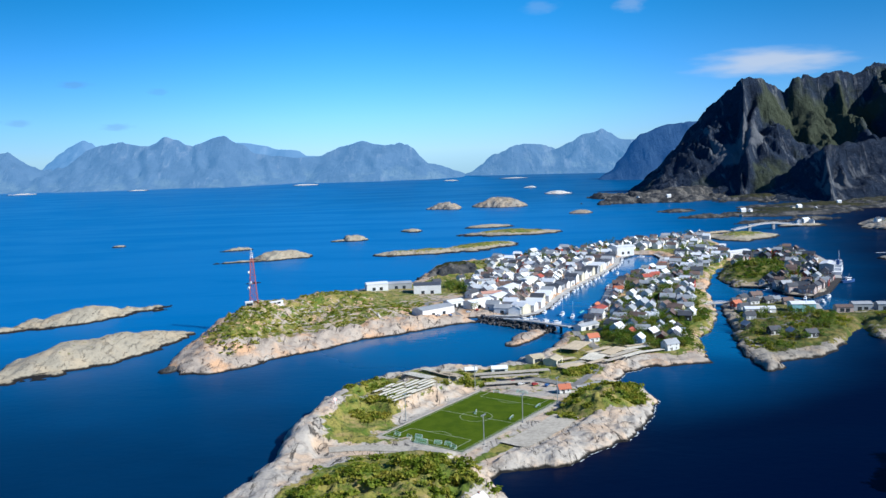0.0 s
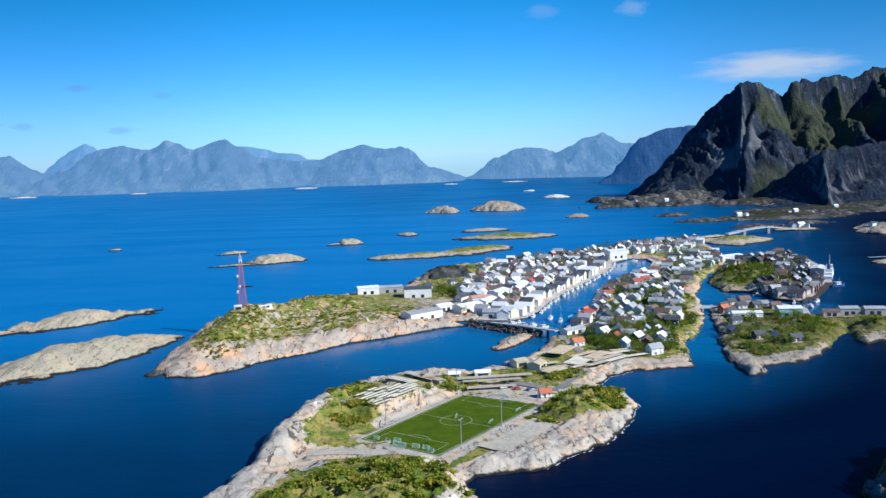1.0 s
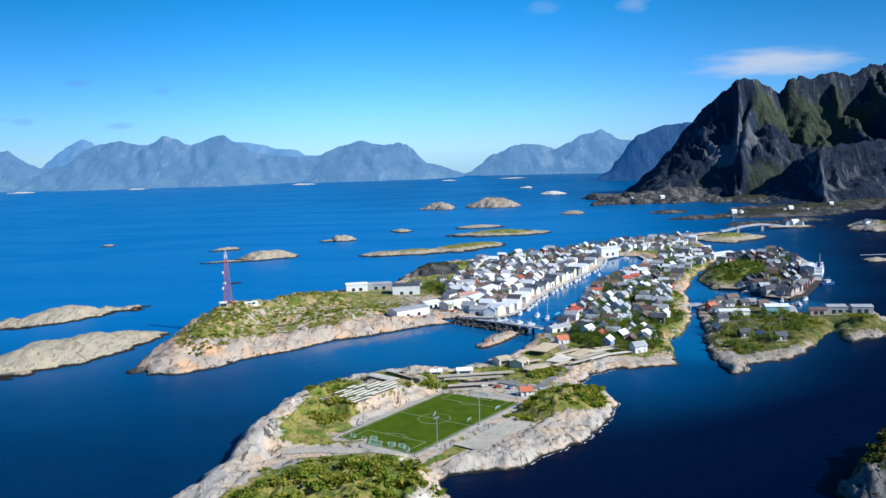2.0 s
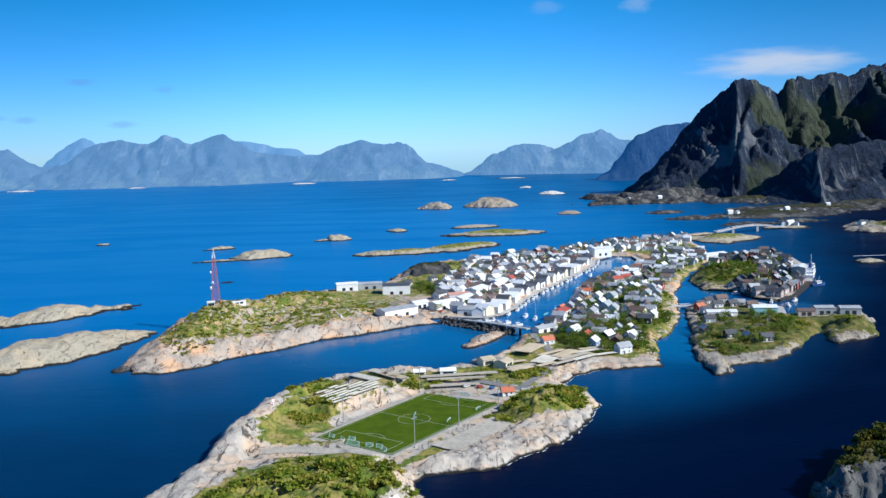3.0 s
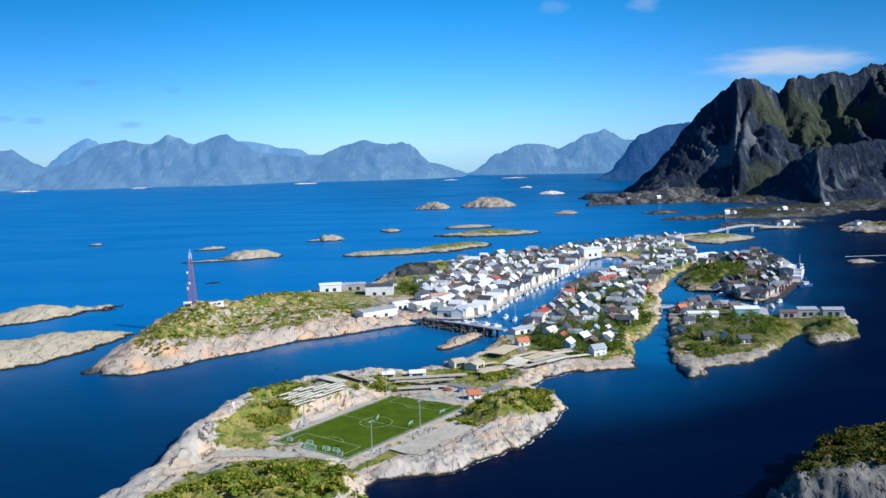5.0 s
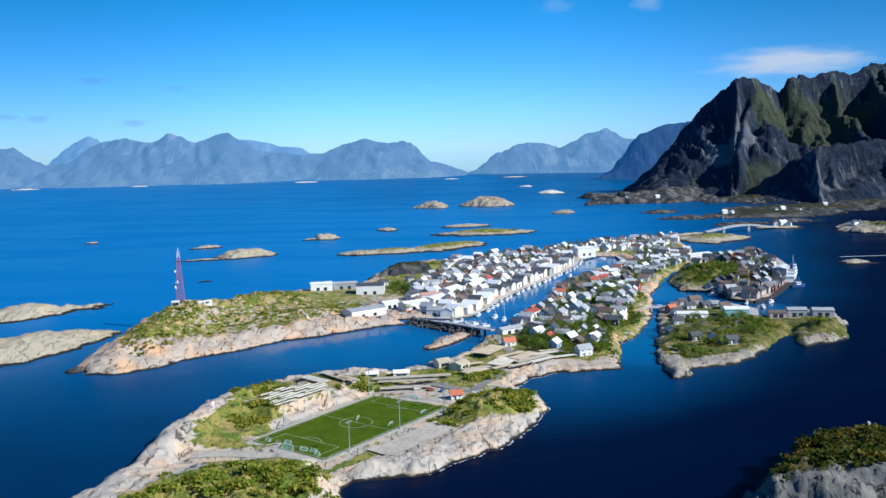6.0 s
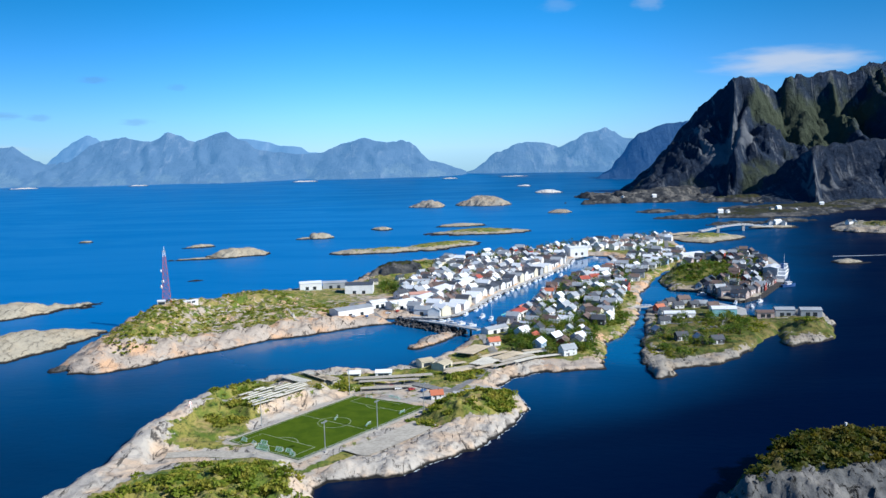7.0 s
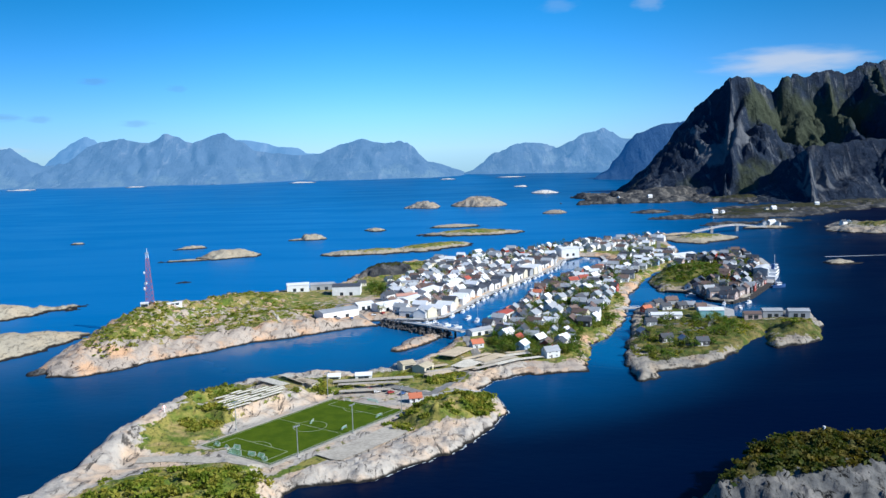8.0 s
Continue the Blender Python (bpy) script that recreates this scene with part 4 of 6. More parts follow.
mast = flood_mast(on_pitch(-35, -27.5, 0))
for u, v, t in ((3.7, -26.5, 0), (42, -26.5, 0), (-24, HW + 5.5, 180), (43, HW + 5.5, 180)):
    copy_thing(mast, on_pitch(u, v, t))

# A low fence round the pitch.
fence = thing("pitch_fence", "low white metal fence round the football pitch", "fence", PITCH)
for k in range(25):
    for v in (-HW - 2.4, HW + 2.2):
        part("fence_post", Shape().beam((-HL - 2.4 + k * (PITCH_L + 5) / 24, v, PITCH_Z), (-HL - 2.4 + k * (PITCH_L + 5) / 24, v, PITCH_Z + 1.05), 0.10, 5), STEEL, fence)
for v in (-HW - 2.4, HW + 2.2):
    for z in (0.55, 1.02):
        part("fence_rail", Shape().beam((-HL - 2.4, v, PITCH_Z + z), (HL + 2.6, v, PITCH_Z + z), 0.09, 5), STEEL, fence)
for u in (-HL - 2.4, HL + 2.6):
    for z in (0.55, 1.02):
        part("fence_rail", Shape().beam((u, -HW - 2.4, PITCH_Z + z), (u, HW + 2.2, PITCH_Z + z), 0.09, 5), STEEL, fence)

# ---- the mast on the spit ----


def radio_tower(x, y, z, tall=43.0):
    g = thing("radio_tower", "tall red and white lattice radio mast on a hill", "radio tower", pose(x, y, z, 0, 0, 20))
    n, base, top = 9, 3.3, 0.8
    at = lambda q: base + (top - base) * q
    for k in range(n):
        s, q0, q1 = Shape(), k / n, (k + 1) / n
        a, b, z0, z1 = at(q0), at(q1), tall * q0, tall * q1
        ring0 = [(-a, -a, z0), (a, -a, z0), (a, a, z0), (-a, a, z0)]
        ring1 = [(-b, -b, z1), (b, -b, z1), (b, b, z1), (-b, b, z1)]
        for i in range(4):
            j = (i + 1) % 4
            s.beam(ring0[i], ring1[i], 0.42), s.beam(ring0[i], ring1[j], 0.2), s.beam(ring0[j], ring1[i], 0.2), s.beam(ring1[i], ring1[j], 0.22)
        part("lattice_section", s, RED_STEEL if k < n - 1 else WHITE_STEEL, g, "red lattice section" if k < n - 1 else "white lattice section")
    for h, a in ((0.32, 200), (0.42, 230), (0.30, 150), (0.62, 190)):
        c = Vector((math.cos(radians(a)), math.sin(radians(a)), 0))
        p = c * (at(h) + 0.9) + Vector((0, 0, tall * h))
        part("dish", Shape().beam(p, p + c * 1.0, 2.4, 14), WHITE_STEEL, g, "white drum dish antenna")
    part("antenna", Shape().beam((0, 0, tall), (0, 0, tall + 3.5), 0.5, 8), WHITE_STEEL, g)
    part("platform", Shape().box(-1.6, 1.6, -1.6, 1.6, tall - 0.4, tall), STEEL, g)
    return g


TOWER_Z = ground_z(-156.8, 706)
radio_tower(-156.8, 706, TOWER_Z - 0.4, 68.3 - TOWER_Z - 2.5)

# ---- houses ----


def gable_house(name, w, l, h, rise, wall, roof, label, m, group="village houses", doors=1, upper=False, fine=False):
    """A timber house: w across, l along the ridge (x), eaves at h."""
    g = thing(name, label, "house", m, group)
    s = Shape()
    a, b = l / 2, w / 2
    s.add([(-a, -b, -1.2), (a, -b, -1.2), (a, b, -1.2), (-a, b, -1.2), (-a, -b, h), (a, -b, h), (a, b, h), (-a, b, h), (-a, 0, h + rise), (a, 0, h + rise)],
          [(0, 1, 5, 4), (2, 3, 7, 6), (1, 2, 6, 9, 5), (3, 0, 4, 8, 7), (4, 5, 9, 8), (6, 7, 8, 9), (3, 2, 1, 0)])
    part("wall", s, WALLS[wall], g)
    if fine:
        part("plinth", Shape().box(-a - 0.05, a + 0.05, -b - 0.05, b + 0.05, -1.3, 0.35), CONCRETE, g)
    over, t = 0.45, 0.22
    slope = rise / b
    for side in (-1, 1):
        e = b + over
        z0, z1 = h - slope * over + 0.06, h + rise + 0.06
        q = [(-a - over, side * e, z0), (a + over, side * e, z0), (a + over, 0, z1), (-a - over, 0, z1)]
        s = Shape().add(q + [(x, y, z + t) for x, y, z in q], [(0, 1, 2, 3)[::side], (4, 5, 6, 7)[::-side], (0, 1, 5, 4), (1, 2, 6, 5), (2, 3, 7, 6), (3, 0, 4, 7)])
        part("roof", s, ROOFS[roof], g)
    part("chimney", Shape().box(a * 0.2, a * 0.2 + 0.7, -0.35, 0.35, h + rise * 0.5, h + rise + 0.9), BRICK, g)
    glass = [(x, s * (b + 0.03), z, 0) for s in (-1, 1) for x in (-a * 0.55, a * 0.5) for z in ((1.6, 4.1) if upper and fine else (1.9,))]
    glass += [(s * (a + 0.03), 0, z, 1) for s in (-1, 1) for z in ((1.8, h + rise * 0.3) if upper and fine else (h * 0.55,))]
    for x, y, z, gable in glass:
        dx, dy = (0.06, 0.55) if gable else (0.55, 0.06)
        win = part("window", Shape().box(x - dx, x + dx, y - dy, y + dy, z - 0.65, z + 0.65), TRIM if wall != "white" or fine else GLASS, g)
        if fine:
            px_, py_ = (0.09, 0.42) if gable else (0.42, 0.09)
            part("pane", Shape().box(x - px_, x + px_, y - py_, y + py_, z - 0.5, z + 0.5), PANE, win, "dark glass pane")
    for k in range(doors):
        part("door", Shape().box(-a * 0.28 - 0.5, -a * 0.28 + 0.5, -b - 0.09, -b + 0.05, 0.1, 2.2), WALLS["dark" if wall == "white" else "white"], g)
    return g


WALL_WORDS = {"white": "white-painted", "cream": "cream-painted", "red": "dark red", "grey": "grey-painted", "blue": "pale blue", "dark": "black-stained", "teal": "teal-painted", "pink": "weathered pinkish"}
ROOF_WORDS = {"slate": "dark slate roof", "grey": "grey roof", "red": "red tile roof", "orange": "orange tile roof", "brown": "brown roof", "pale": "pale metal roof", "tan": "tan roof", "salmon": "salmon tile roof", "teal": "teal metal roof"}
SIZES = [(6.4, 8.2, 3.3, 2.4), (7.2, 10.0, 4.7, 2.7), (5.6, 6.8, 2.8, 2.1), (7.8, 12.5, 5.2, 2.9)]
built = {}


def village_house(x, y, turn, size, wall, roof, fine=False):
    z = ground_z(x, y)
    m = pose(x, y, z + 0.1, 0, 0, turn)
    key = (size, wall, roof, fine)
    if key in built:
        return copy_thing(built[key], m)
    w, l, h, rise = SIZES[size]
    word = ("small", "tall", "tiny", "large")[size]
    built[key] = gable_house("house", w, l, h, rise, wall, roof, f"{word} {WALL_WORDS[wall]} wooden house with {ROOF_WORDS[roof]}", m, upper=h > 4, fine=fine)
    return built[key]


rng = random.Random(5)
taken = [(-156.8, 706, 8.0)]


def free(x, y, r):
    return all((x - a) ** 2 + (y - b) ** 2 > (r + c) ** 2 for a, b, c in taken)


def hall(name, x, y, turn, l, w, h, wall, roof, label, rise=1.4, z=None, gates=2):
    """A long low shed or fish hall with a shallow roof."""
    z = ground_z(x, y) if z is None else z
    g = thing(name, label, "warehouse", pose(x, y, z, 0, 0, turn), "halls and sheds")
    a, b = l / 2, w / 2
    s = Shape().add([(-a, -b, -2.5), (a, -b, -2.5), (a, b, -2.5), (-a, b, -2.5), (-a, -b, h), (a, -b, h), (a, b, h), (-a, b, h), (-a, 0, h + rise), (a, 0, h + rise)],
                    [(0, 1, 5, 4), (2, 3, 7, 6), (1, 2, 6, 9, 5), (3, 0, 4, 8, 7), (4, 5, 9, 8), (6, 7, 8, 9), (3, 2, 1, 0)])
    part("wall", s, WALLS[wall], g)
    for side in (-1, 1):
        q = [(-a - 0.3, side * (b + 0.4), h - 0.05), (a + 0.3, side * (b + 0.4), h - 0.05), (a + 0.3, 0, h + rise + 0.08), (-a - 0.3, 0, h + rise + 0.08)]
        part("roof", Shape().add(q + [(p, r, t + 0.2) for p, r, t in q], [(0, 1, 2, 3)[::side], (4, 5, 6, 7)[::-side], (0, 1, 5, 4), (1, 2, 6, 5), (2, 3, 7, 6), (3, 0, 4, 7)]), ROOFS[roof], g)
    for k in range(gates):
        c = -a + l * (k + 1) / (gates + 1)
        part("gate", Shape().box(c - 1.6, c + 1.6, -b - 0.06, -b + 0.1, 0, min(3.2, h * 0.75)), GLASS, g, "dark sliding gate")
    n = max(2, int(l / 5))
    for k in range(n):
        c = -a + l * (k + 0.5) / n
        part("window", Shape().box(c - 0.7, c + 0.7, b - 0.1, b + 0.05, h * 0.55, h * 0.8), GLASS, g)
    for q in (-0.35, 0, 0.35):
        taken.append((x + l * q * math.cos(radians(turn)), y + l * q * math.sin(radians(turn)), w * 0.45))
    return g


for row in (("equipment_hut", -160, 702, 20, 6, 4.5, 3.0, "white", "pale", "white equipment hut at the foot of the mast", 0.5),
            ("equipment_hut", -141, 716, 40, 12, 4, 2.0, "white", "pale", "low white hut on the hilltop beside the mast", 0.3),
            ("hall", -10, 731, 38, 34, 15, 6.5, "white", "grey", "long white warehouse with a grey roof on the rock shore"),
            ("hall", -17, 856, 2, 27, 20, 8.8, "white", "slate", "large white fish hall with a dark roof edge"),
            ("hall", -46, 887, 8, 24, 12, 5.6, "grey", "grey", "low grey fish hall with a grey roof"),
            ("hall", -69, 876, 14, 22, 13, 6.6, "white", "pale", "white fish hall with a pale metal roof"),
            ("hall", 36, 894, 8, 30, 10, 4.6, "cream", "grey", "long cream shed under the dark crag"),
            ("hall", 44, 810, 12, 20, 11, 5.5, "white", "salmon", "large white house with a salmon tile roof"),
            ("hall", 229, 1104, 22, 25, 16, 9.5, "white", "pale", "tall white warehouse at the head of the harbour"),
            ("hall", 291, 699, -6, 19, 13, 7.0, "teal", "pale", "teal boat hall with a white roof on the quay"),
            ("hall", 255, 695, -4, 24, 9, 4.0, "white", "pale", "low white shed with a pale roof"),
            ("hall", 320, 688, -6, 13, 9, 4.0, "pink", "brown", "weathered boathouse with a brown roof"),
            ("hall", 338, 696, -6, 15, 10, 5.5, "grey", "grey", "grey quay shed on the rocky point"),
            ("hall", 357, 692, -8, 16, 10, 5.0, "grey", "grey", "weathered grey quay shed with a grey roof"),
            ("hall", 360, 1058, 28, 34, 12, 6.0, "white", "pale", "long white quay hall with a pale roof"),
            ("hall", 404, 905, 60, 26, 14, 9.0, "grey", "pale", "tall pale grey quay hall beside the moored ship"),
            ("hall", 33, 539, 3, 10, 6, 2.1, "white", "pale", "small white shed near the drying racks"),
            ("hall", 15, 538, 3, 7.5, 5, 1.7, "white", "pale", "low white shed near the drying racks"),
            ("hall", 58, 560, 28, 9, 9, 3.2, "cream", "tan", "weathered tan barn by the shore"),
            ("hall", 69, 552, 60, 11, 9, 3.4, "cream", "tan", "weathered tan barn among the drying racks"),
            ("hall", 107, 650, 38, 20, 8, 4.2, "white", "grey", "white shed beside the mole"),
            ("hall", 128, 716, 62, 18, 11, 5.0, "white", "red", "white boathouse on the quay with red roof")):
    hall(*row)

# White warehouses shoulder to shoulder along the western quay.
QUAY_WEST = [(42, 732), (64, 726), (78, 738), (92, 768), (106, 811), (124, 853), (152, 910), (188, 986), (208, 1034), (217, 1076)]
for (ax, ay), (bx, by) in zip(QUAY_WEST, QUAY_WEST[1:]):
    n = max(1, round(math.dist((ax, ay), (bx, by)) / 15))
    along = math.degrees(math.atan2(by - ay, bx - ax))
    for k in range(n):
        q, back = (k + 0.5) / n, 8.5 + 2.0 * rng.random()
        x, y = ax + (bx - ax) * q - math.sin(radians(along)) * back, ay + (by - ay) * q + math.cos(radians(along)) * back
        gable = rng.random() < 0.6
        wall, roof = rng.choice(("white", "white", "white", "white", "white", "white", "cream", "grey")), rng.choice(("grey", "pale", "slate", "grey", "pale", "slate"))
        l, w = (12 + 3 * rng.random(), 9.5 + 2 * rng.random())
        hall("warehouse", x, y, along + (90 if gable else 0), l, w, 5.0 + 2.5 * rng.random(), wall, roof, f"{WALL_WORDS[wall]} quayside warehouse with {ROOF_WORDS[roof]}", 2.6, 1.9, 1)
for x, y, turn, l, w, h in ((30, 765, 40, 26, 12, 6.0), (8, 770, 35, 16, 10, 5), (48, 790, 60, 24, 12, 6), (62, 836, 62, 26, 12, 6.5), (86, 880, 62, 24, 12, 6.5)):
    hall("warehouse", x, y, turn, l, w, h, "white", "pale", "large white fish-processing hall with a pale roof", 1.6)


# Houses that stand out, placed one by one: x, y, turn, size, wall, roof
for row in ((67, 489, 10, 2, "white", "orange"), (104, 607, 20, 0, "white", "orange"), (133, 616, 60, 0, "blue", "red"), (152, 579, 25, 1, "white", "grey"),
            (218, 889, 20, 1, "white", "red"), (206, 876, 20, 1, "white", "red"), (118, 742, 62, 1, "white", "teal"), (112, 712, 62, 0, "white", "orange"), (135, 765, 60, 1, "pink", "orange"),
            (246, 724, 30, 0, "red", "orange"), (224, 634, 100, 0, "dark", "grey"), (236, 614, 10, 0, "dark", "slate"), (247, 608, 95, 0, "dark", "grey"), (257, 601, 8, 0, "dark", "slate"), (236, 664, 8, 0, "grey", "slate"), (252, 742, 20, 0, "grey", "slate"), (262, 754, 25, 0, "pink", "slate"), (274, 756, 10, 1, "grey", "brown"), (288, 748, -20, 0, "white", "grey"), (264, 734, 12, 0, "white", "slate"), (278, 738, 15, 0, "dark", "slate"), (292, 730, 0, 0, "pink", "brown"), (246, 706, 15, 0, "white", "slate"), (40, 955, 50, 1, "white", "grey"), (18, 930, 40, 0, "white", "slate"), (-8, 905, 20, 0, "cream", "slate"),
            (100, 905, 62, 1, "white", "red"), (92, 985, 60, 1, "red", "brown"), (10, 325, 50, 2, "red", "pale")):
    village_house(*row, fine=True)
    taken.append((row[0], row[1], 6.0))

# Fishermen's cabins along the eastern quay.
QUAY_EAST = [(104, 676), (119, 704), (131, 744), (143, 772), (157, 821), (171, 875), (192, 909), (218, 953), (238, 977), (258, 1021)]
for (ax, ay), (bx, by) in zip(QUAY_EAST, QUAY_EAST[1:]):
    n = max(1, round(math.dist((ax, ay), (bx, by)) / 14))
    along = math.degrees(math.atan2(by - ay, bx - ax))
    for k in range(n):
        q, back = (k + 0.5) / n, 7.5 + 2.5 * rng.random()
        x, y = ax + (bx - ax) * q + math.sin(radians(along)) * back, ay + (by - ay) * q - math.cos(radians(along)) * back
        if free(x, y, 3.4):
            village_house(x, y, along + rng.choice((0, 90)), rng.choice((0, 0, 1)), rng.choice(("white", "pink", "red", "white", "grey", "blue")), rng.choice(("slate", "grey", "brown", "pale", "slate", "grey", "orange")))
            taken.append((x, y, 4.5))

# Boathouses shoulder to shoulder over the inner quay of the north-east island.
QUAY_INNER = [(311, 830), (319, 788), (332, 776), (352, 797), (394, 866)]
for (ax, ay), (bx, by) in zip(QUAY_INNER, QUAY_INNER[1:]):
    n = max(1, round(math.dist((ax, ay), (bx, by)) / 12))
    along = math.degrees(math.atan2(by - ay, bx - ax))
    for k in range(n):
        q, back = (k + 0.5) / n, 3.0 + 2.0 * rng.random()
        x, y = ax + (bx - ax) * q - math.sin(radians(along)) * back, ay + (by - ay) * q + math.cos(radians(along)) * back
        village_house(x, y, along + rng.choice((0, 90)), rng.choice((0, 1, 1)), rng.choice(("dark", "dark", "grey", "pink", "red", "dark")), rng.choice(("slate", "grey", "brown", "slate")))
        taken.append((x, y, 4.5))

WEST = [(25, 745), (60, 742), (80, 765), (104, 830), (142, 905), (182, 985), (208, 1075), (250, 1125), (330, 1150), (420, 1300), (420, 1340), (330, 1275), (230, 1190), (130, 1135), (70, 1098), (52, 1060), (48, 1000), (30, 930), (20, 880), (20, 840)]
EAST = [(118, 625), (134, 690), (146, 755), (172, 850), (208, 925), (256, 985), (286, 1050), (300, 1120), (372, 1130), (330, 1010), (292, 955), (262, 890), (238, 815), (220, 745), (203, 690), (178, 645), (168, 600), (125, 590)]
NORTH_EAST = [(300, 850), (325, 790), (350, 802), (388, 868), (420, 950), (440, 1050), (440, 1105), (370, 1065), (330, 985), (300, 900)]
WHITE_TOWN = ["white"] * 12 + ["cream", "red", "grey", "pink"]
MIXED_TOWN = ["white"] * 12 + ["blue", "grey", "grey", "grey", "cream", "red", "dark", "dark", "dark", "blue"]
DARK_TOWN = ["dark", "dark", "grey", "red", "white", "dark", "grey", "pink"]
far_houses = []
MOUND = [(287, 885), (300, 900), (331, 970), (360, 1020), (385, 985), (357, 890), (330, 862), (312, 842), (290, 850)]
for area, count, walls, roofs, gap in ((WEST, 300, WHITE_TOWN, ["slate", "grey", "slate", "grey", "brown", "pale", "slate", "grey", "pale", "brown"], 3.9),
                                       (EAST, 175, MIXED_TOWN, ["slate", "grey", "pale", "pale", "brown", "grey", "slate", "grey"], 4.7),
                                       (NORTH_EAST, 80, DARK_TOWN, ["slate", "slate", "grey", "brown"], 4.8)):
    xs, ys = [p[0] for p in area], [p[1] for p in area]
    done = 0
    spots = np.array([(rng.uniform(min(xs), max(xs)), rng.uniform(min(ys), max(ys))) for _ in range(14000)])
    spots = spots[inside(spots[:, 0], spots[:, 1], area) > 2]
    spots = spots[land(spots[:, 0], spots[:, 1])[2] > 6]
    for x, y in spots.tolist():
        if done >= count or not free(x, y, gap):
            continue
        if area is NORTH_EAST and inside(np.array([x]), np.array([y]), MOUND)[0] > 0:
            continue
        turn = 62 + rng.choice((0, 90, 0)) + rng.uniform(-14, 14)
        pick = (rng.choice((0, 0, 1, 1, 2, 3)), rng.choice(walls), rng.choice(roofs))
        if y > 1075 or (y > 960 and area is WEST) or (y > 1010 and area is NORTH_EAST):
            far_houses.append((x, y, turn, *pick))
        else:
            village_house(x, y, turn, *pick)
        taken.append((x, y, gap))
        done += 1


def rock_z(x, y):
    """Height of the ground or, out in the sea, of the rock that stands there."""
    z = ground_z(x, y)
    for ob in [o for o in scene.objects if z < 0 and o.name.split(".")[0] in ("islet", "foreland")]:
        met, place, _, _ = ob.ray_cast((x, y, 100.0), (0, 0, -1))
        if met:
            z = max(z, place.z)
    return z


def joined_houses(rows):
    """The far end of the village, too small to pick apart: real houses in one mesh."""
    verts, faces, slots, mats = [], [], [], [*WALLS.values(), *ROOFS.values()]
    wall_at, roof_at = list(WALLS), list(ROOFS)
    for x, y, turn, size, wall, roof in rows:
        w, l, h, rise = SIZES[size]
        a, b, m = l / 2, w / 2, pose(x, y, rock_z(x, y), 0, 0, turn)
        if rock_z(x, y) < 0.4:
            continue
        k = len(verts)
        p = [(-a, -b, -1), (a, -b, -1), (a, b, -1), (-a, b, -1), (-a, -b, h), (a, -b, h), (a, b, h), (-a, b, h), (-a, 0, h + rise), (a, 0, h + rise)]
        e, z = b + 0.4, h - rise / b * 0.4 + 0.1
        p += [(-a - 0.4, -e, z), (a + 0.4, -e, z), (a + 0.4, 0, h + rise + 0.2), (-a - 0.4, 0, h + rise + 0.2), (a + 0.4, e, z), (-a - 0.4, e, z)]
        verts += [tuple(m @ Vector(q)) for q in p]
        for f, slot in (((0, 1, 5, 4), 0), ((2, 3, 7, 6), 0), ((1, 2, 6, 9, 5), 0), ((3, 0, 4, 8, 7), 0), ((10, 11, 12, 13), 1), ((13, 12, 14, 15), 1)):
            faces.append(tuple(k + i for i in f))
            slots.append(wall_at.index(wall) if slot == 0 else len(wall_at) + roof_at.index(roof))
    me = bpy.data.meshes.new("far_village")
    me.from_pydata(verts, [], faces)
    for mat in mats:
        me.materials.append(mat)
    me.polygons.foreach_set("material_index", slots)
    me.update()
    return tagged(new("far_village", me), "small white and coloured houses at the village's far end", "houses", kind="stuff")


far_houses += [(600, 1430, 20, 3, "white", "pale"), (590, 1432, 80, 1, "white", "grey"), (608, 1424, 60, 1, "white", "slate"), (690, 1372, 30, 1, "white", "slate"), (702, 1380, 70, 0, "white", "pale"), (545, 1612, 20, 2, "white", "slate"), (560, 1622, 60, 2, "grey", "slate"), (680, 1680, 20, 2, "cream", "slate"), (740, 1716, 50, 2, "white", "grey"), (480, 2120, 60, 2, "white", "grey"), (575, 1656, 10, 1, "white", "pale"), (590, 1660, 40, 0, "white", "grey"), (700, 1700, 20, 1, "white", "pale"), (820, 1790, 0, 0, "white", "pale"), (560, 2140, 10, 1, "white", "pale")]
joined_houses(far_houses)



# The beacon on the headland's ridge.
beacon = thing("beacon", "small white navigation beacon with a red lamp on bare rock", "beacon", pose(-60, 450, ground_z(-60, 450) - 0.3))
part("post", Shape().beam((0, 0, 0), (0, 0, 2.6), 0.5, 10), WHITE_STEEL, beacon)
lantern = part("lantern", Shape().beam((0, 0, 2.6), (0, 0, 3.5), 0.9, 10), LAMP.mat, beacon, "red lit lantern")
part("cap", Shape().beam((0, 0, 3.5), (0, 0, 3.7), 1.1, 10), WHITE_STEEL, lantern)

# ---- quays, moles and bridges ----


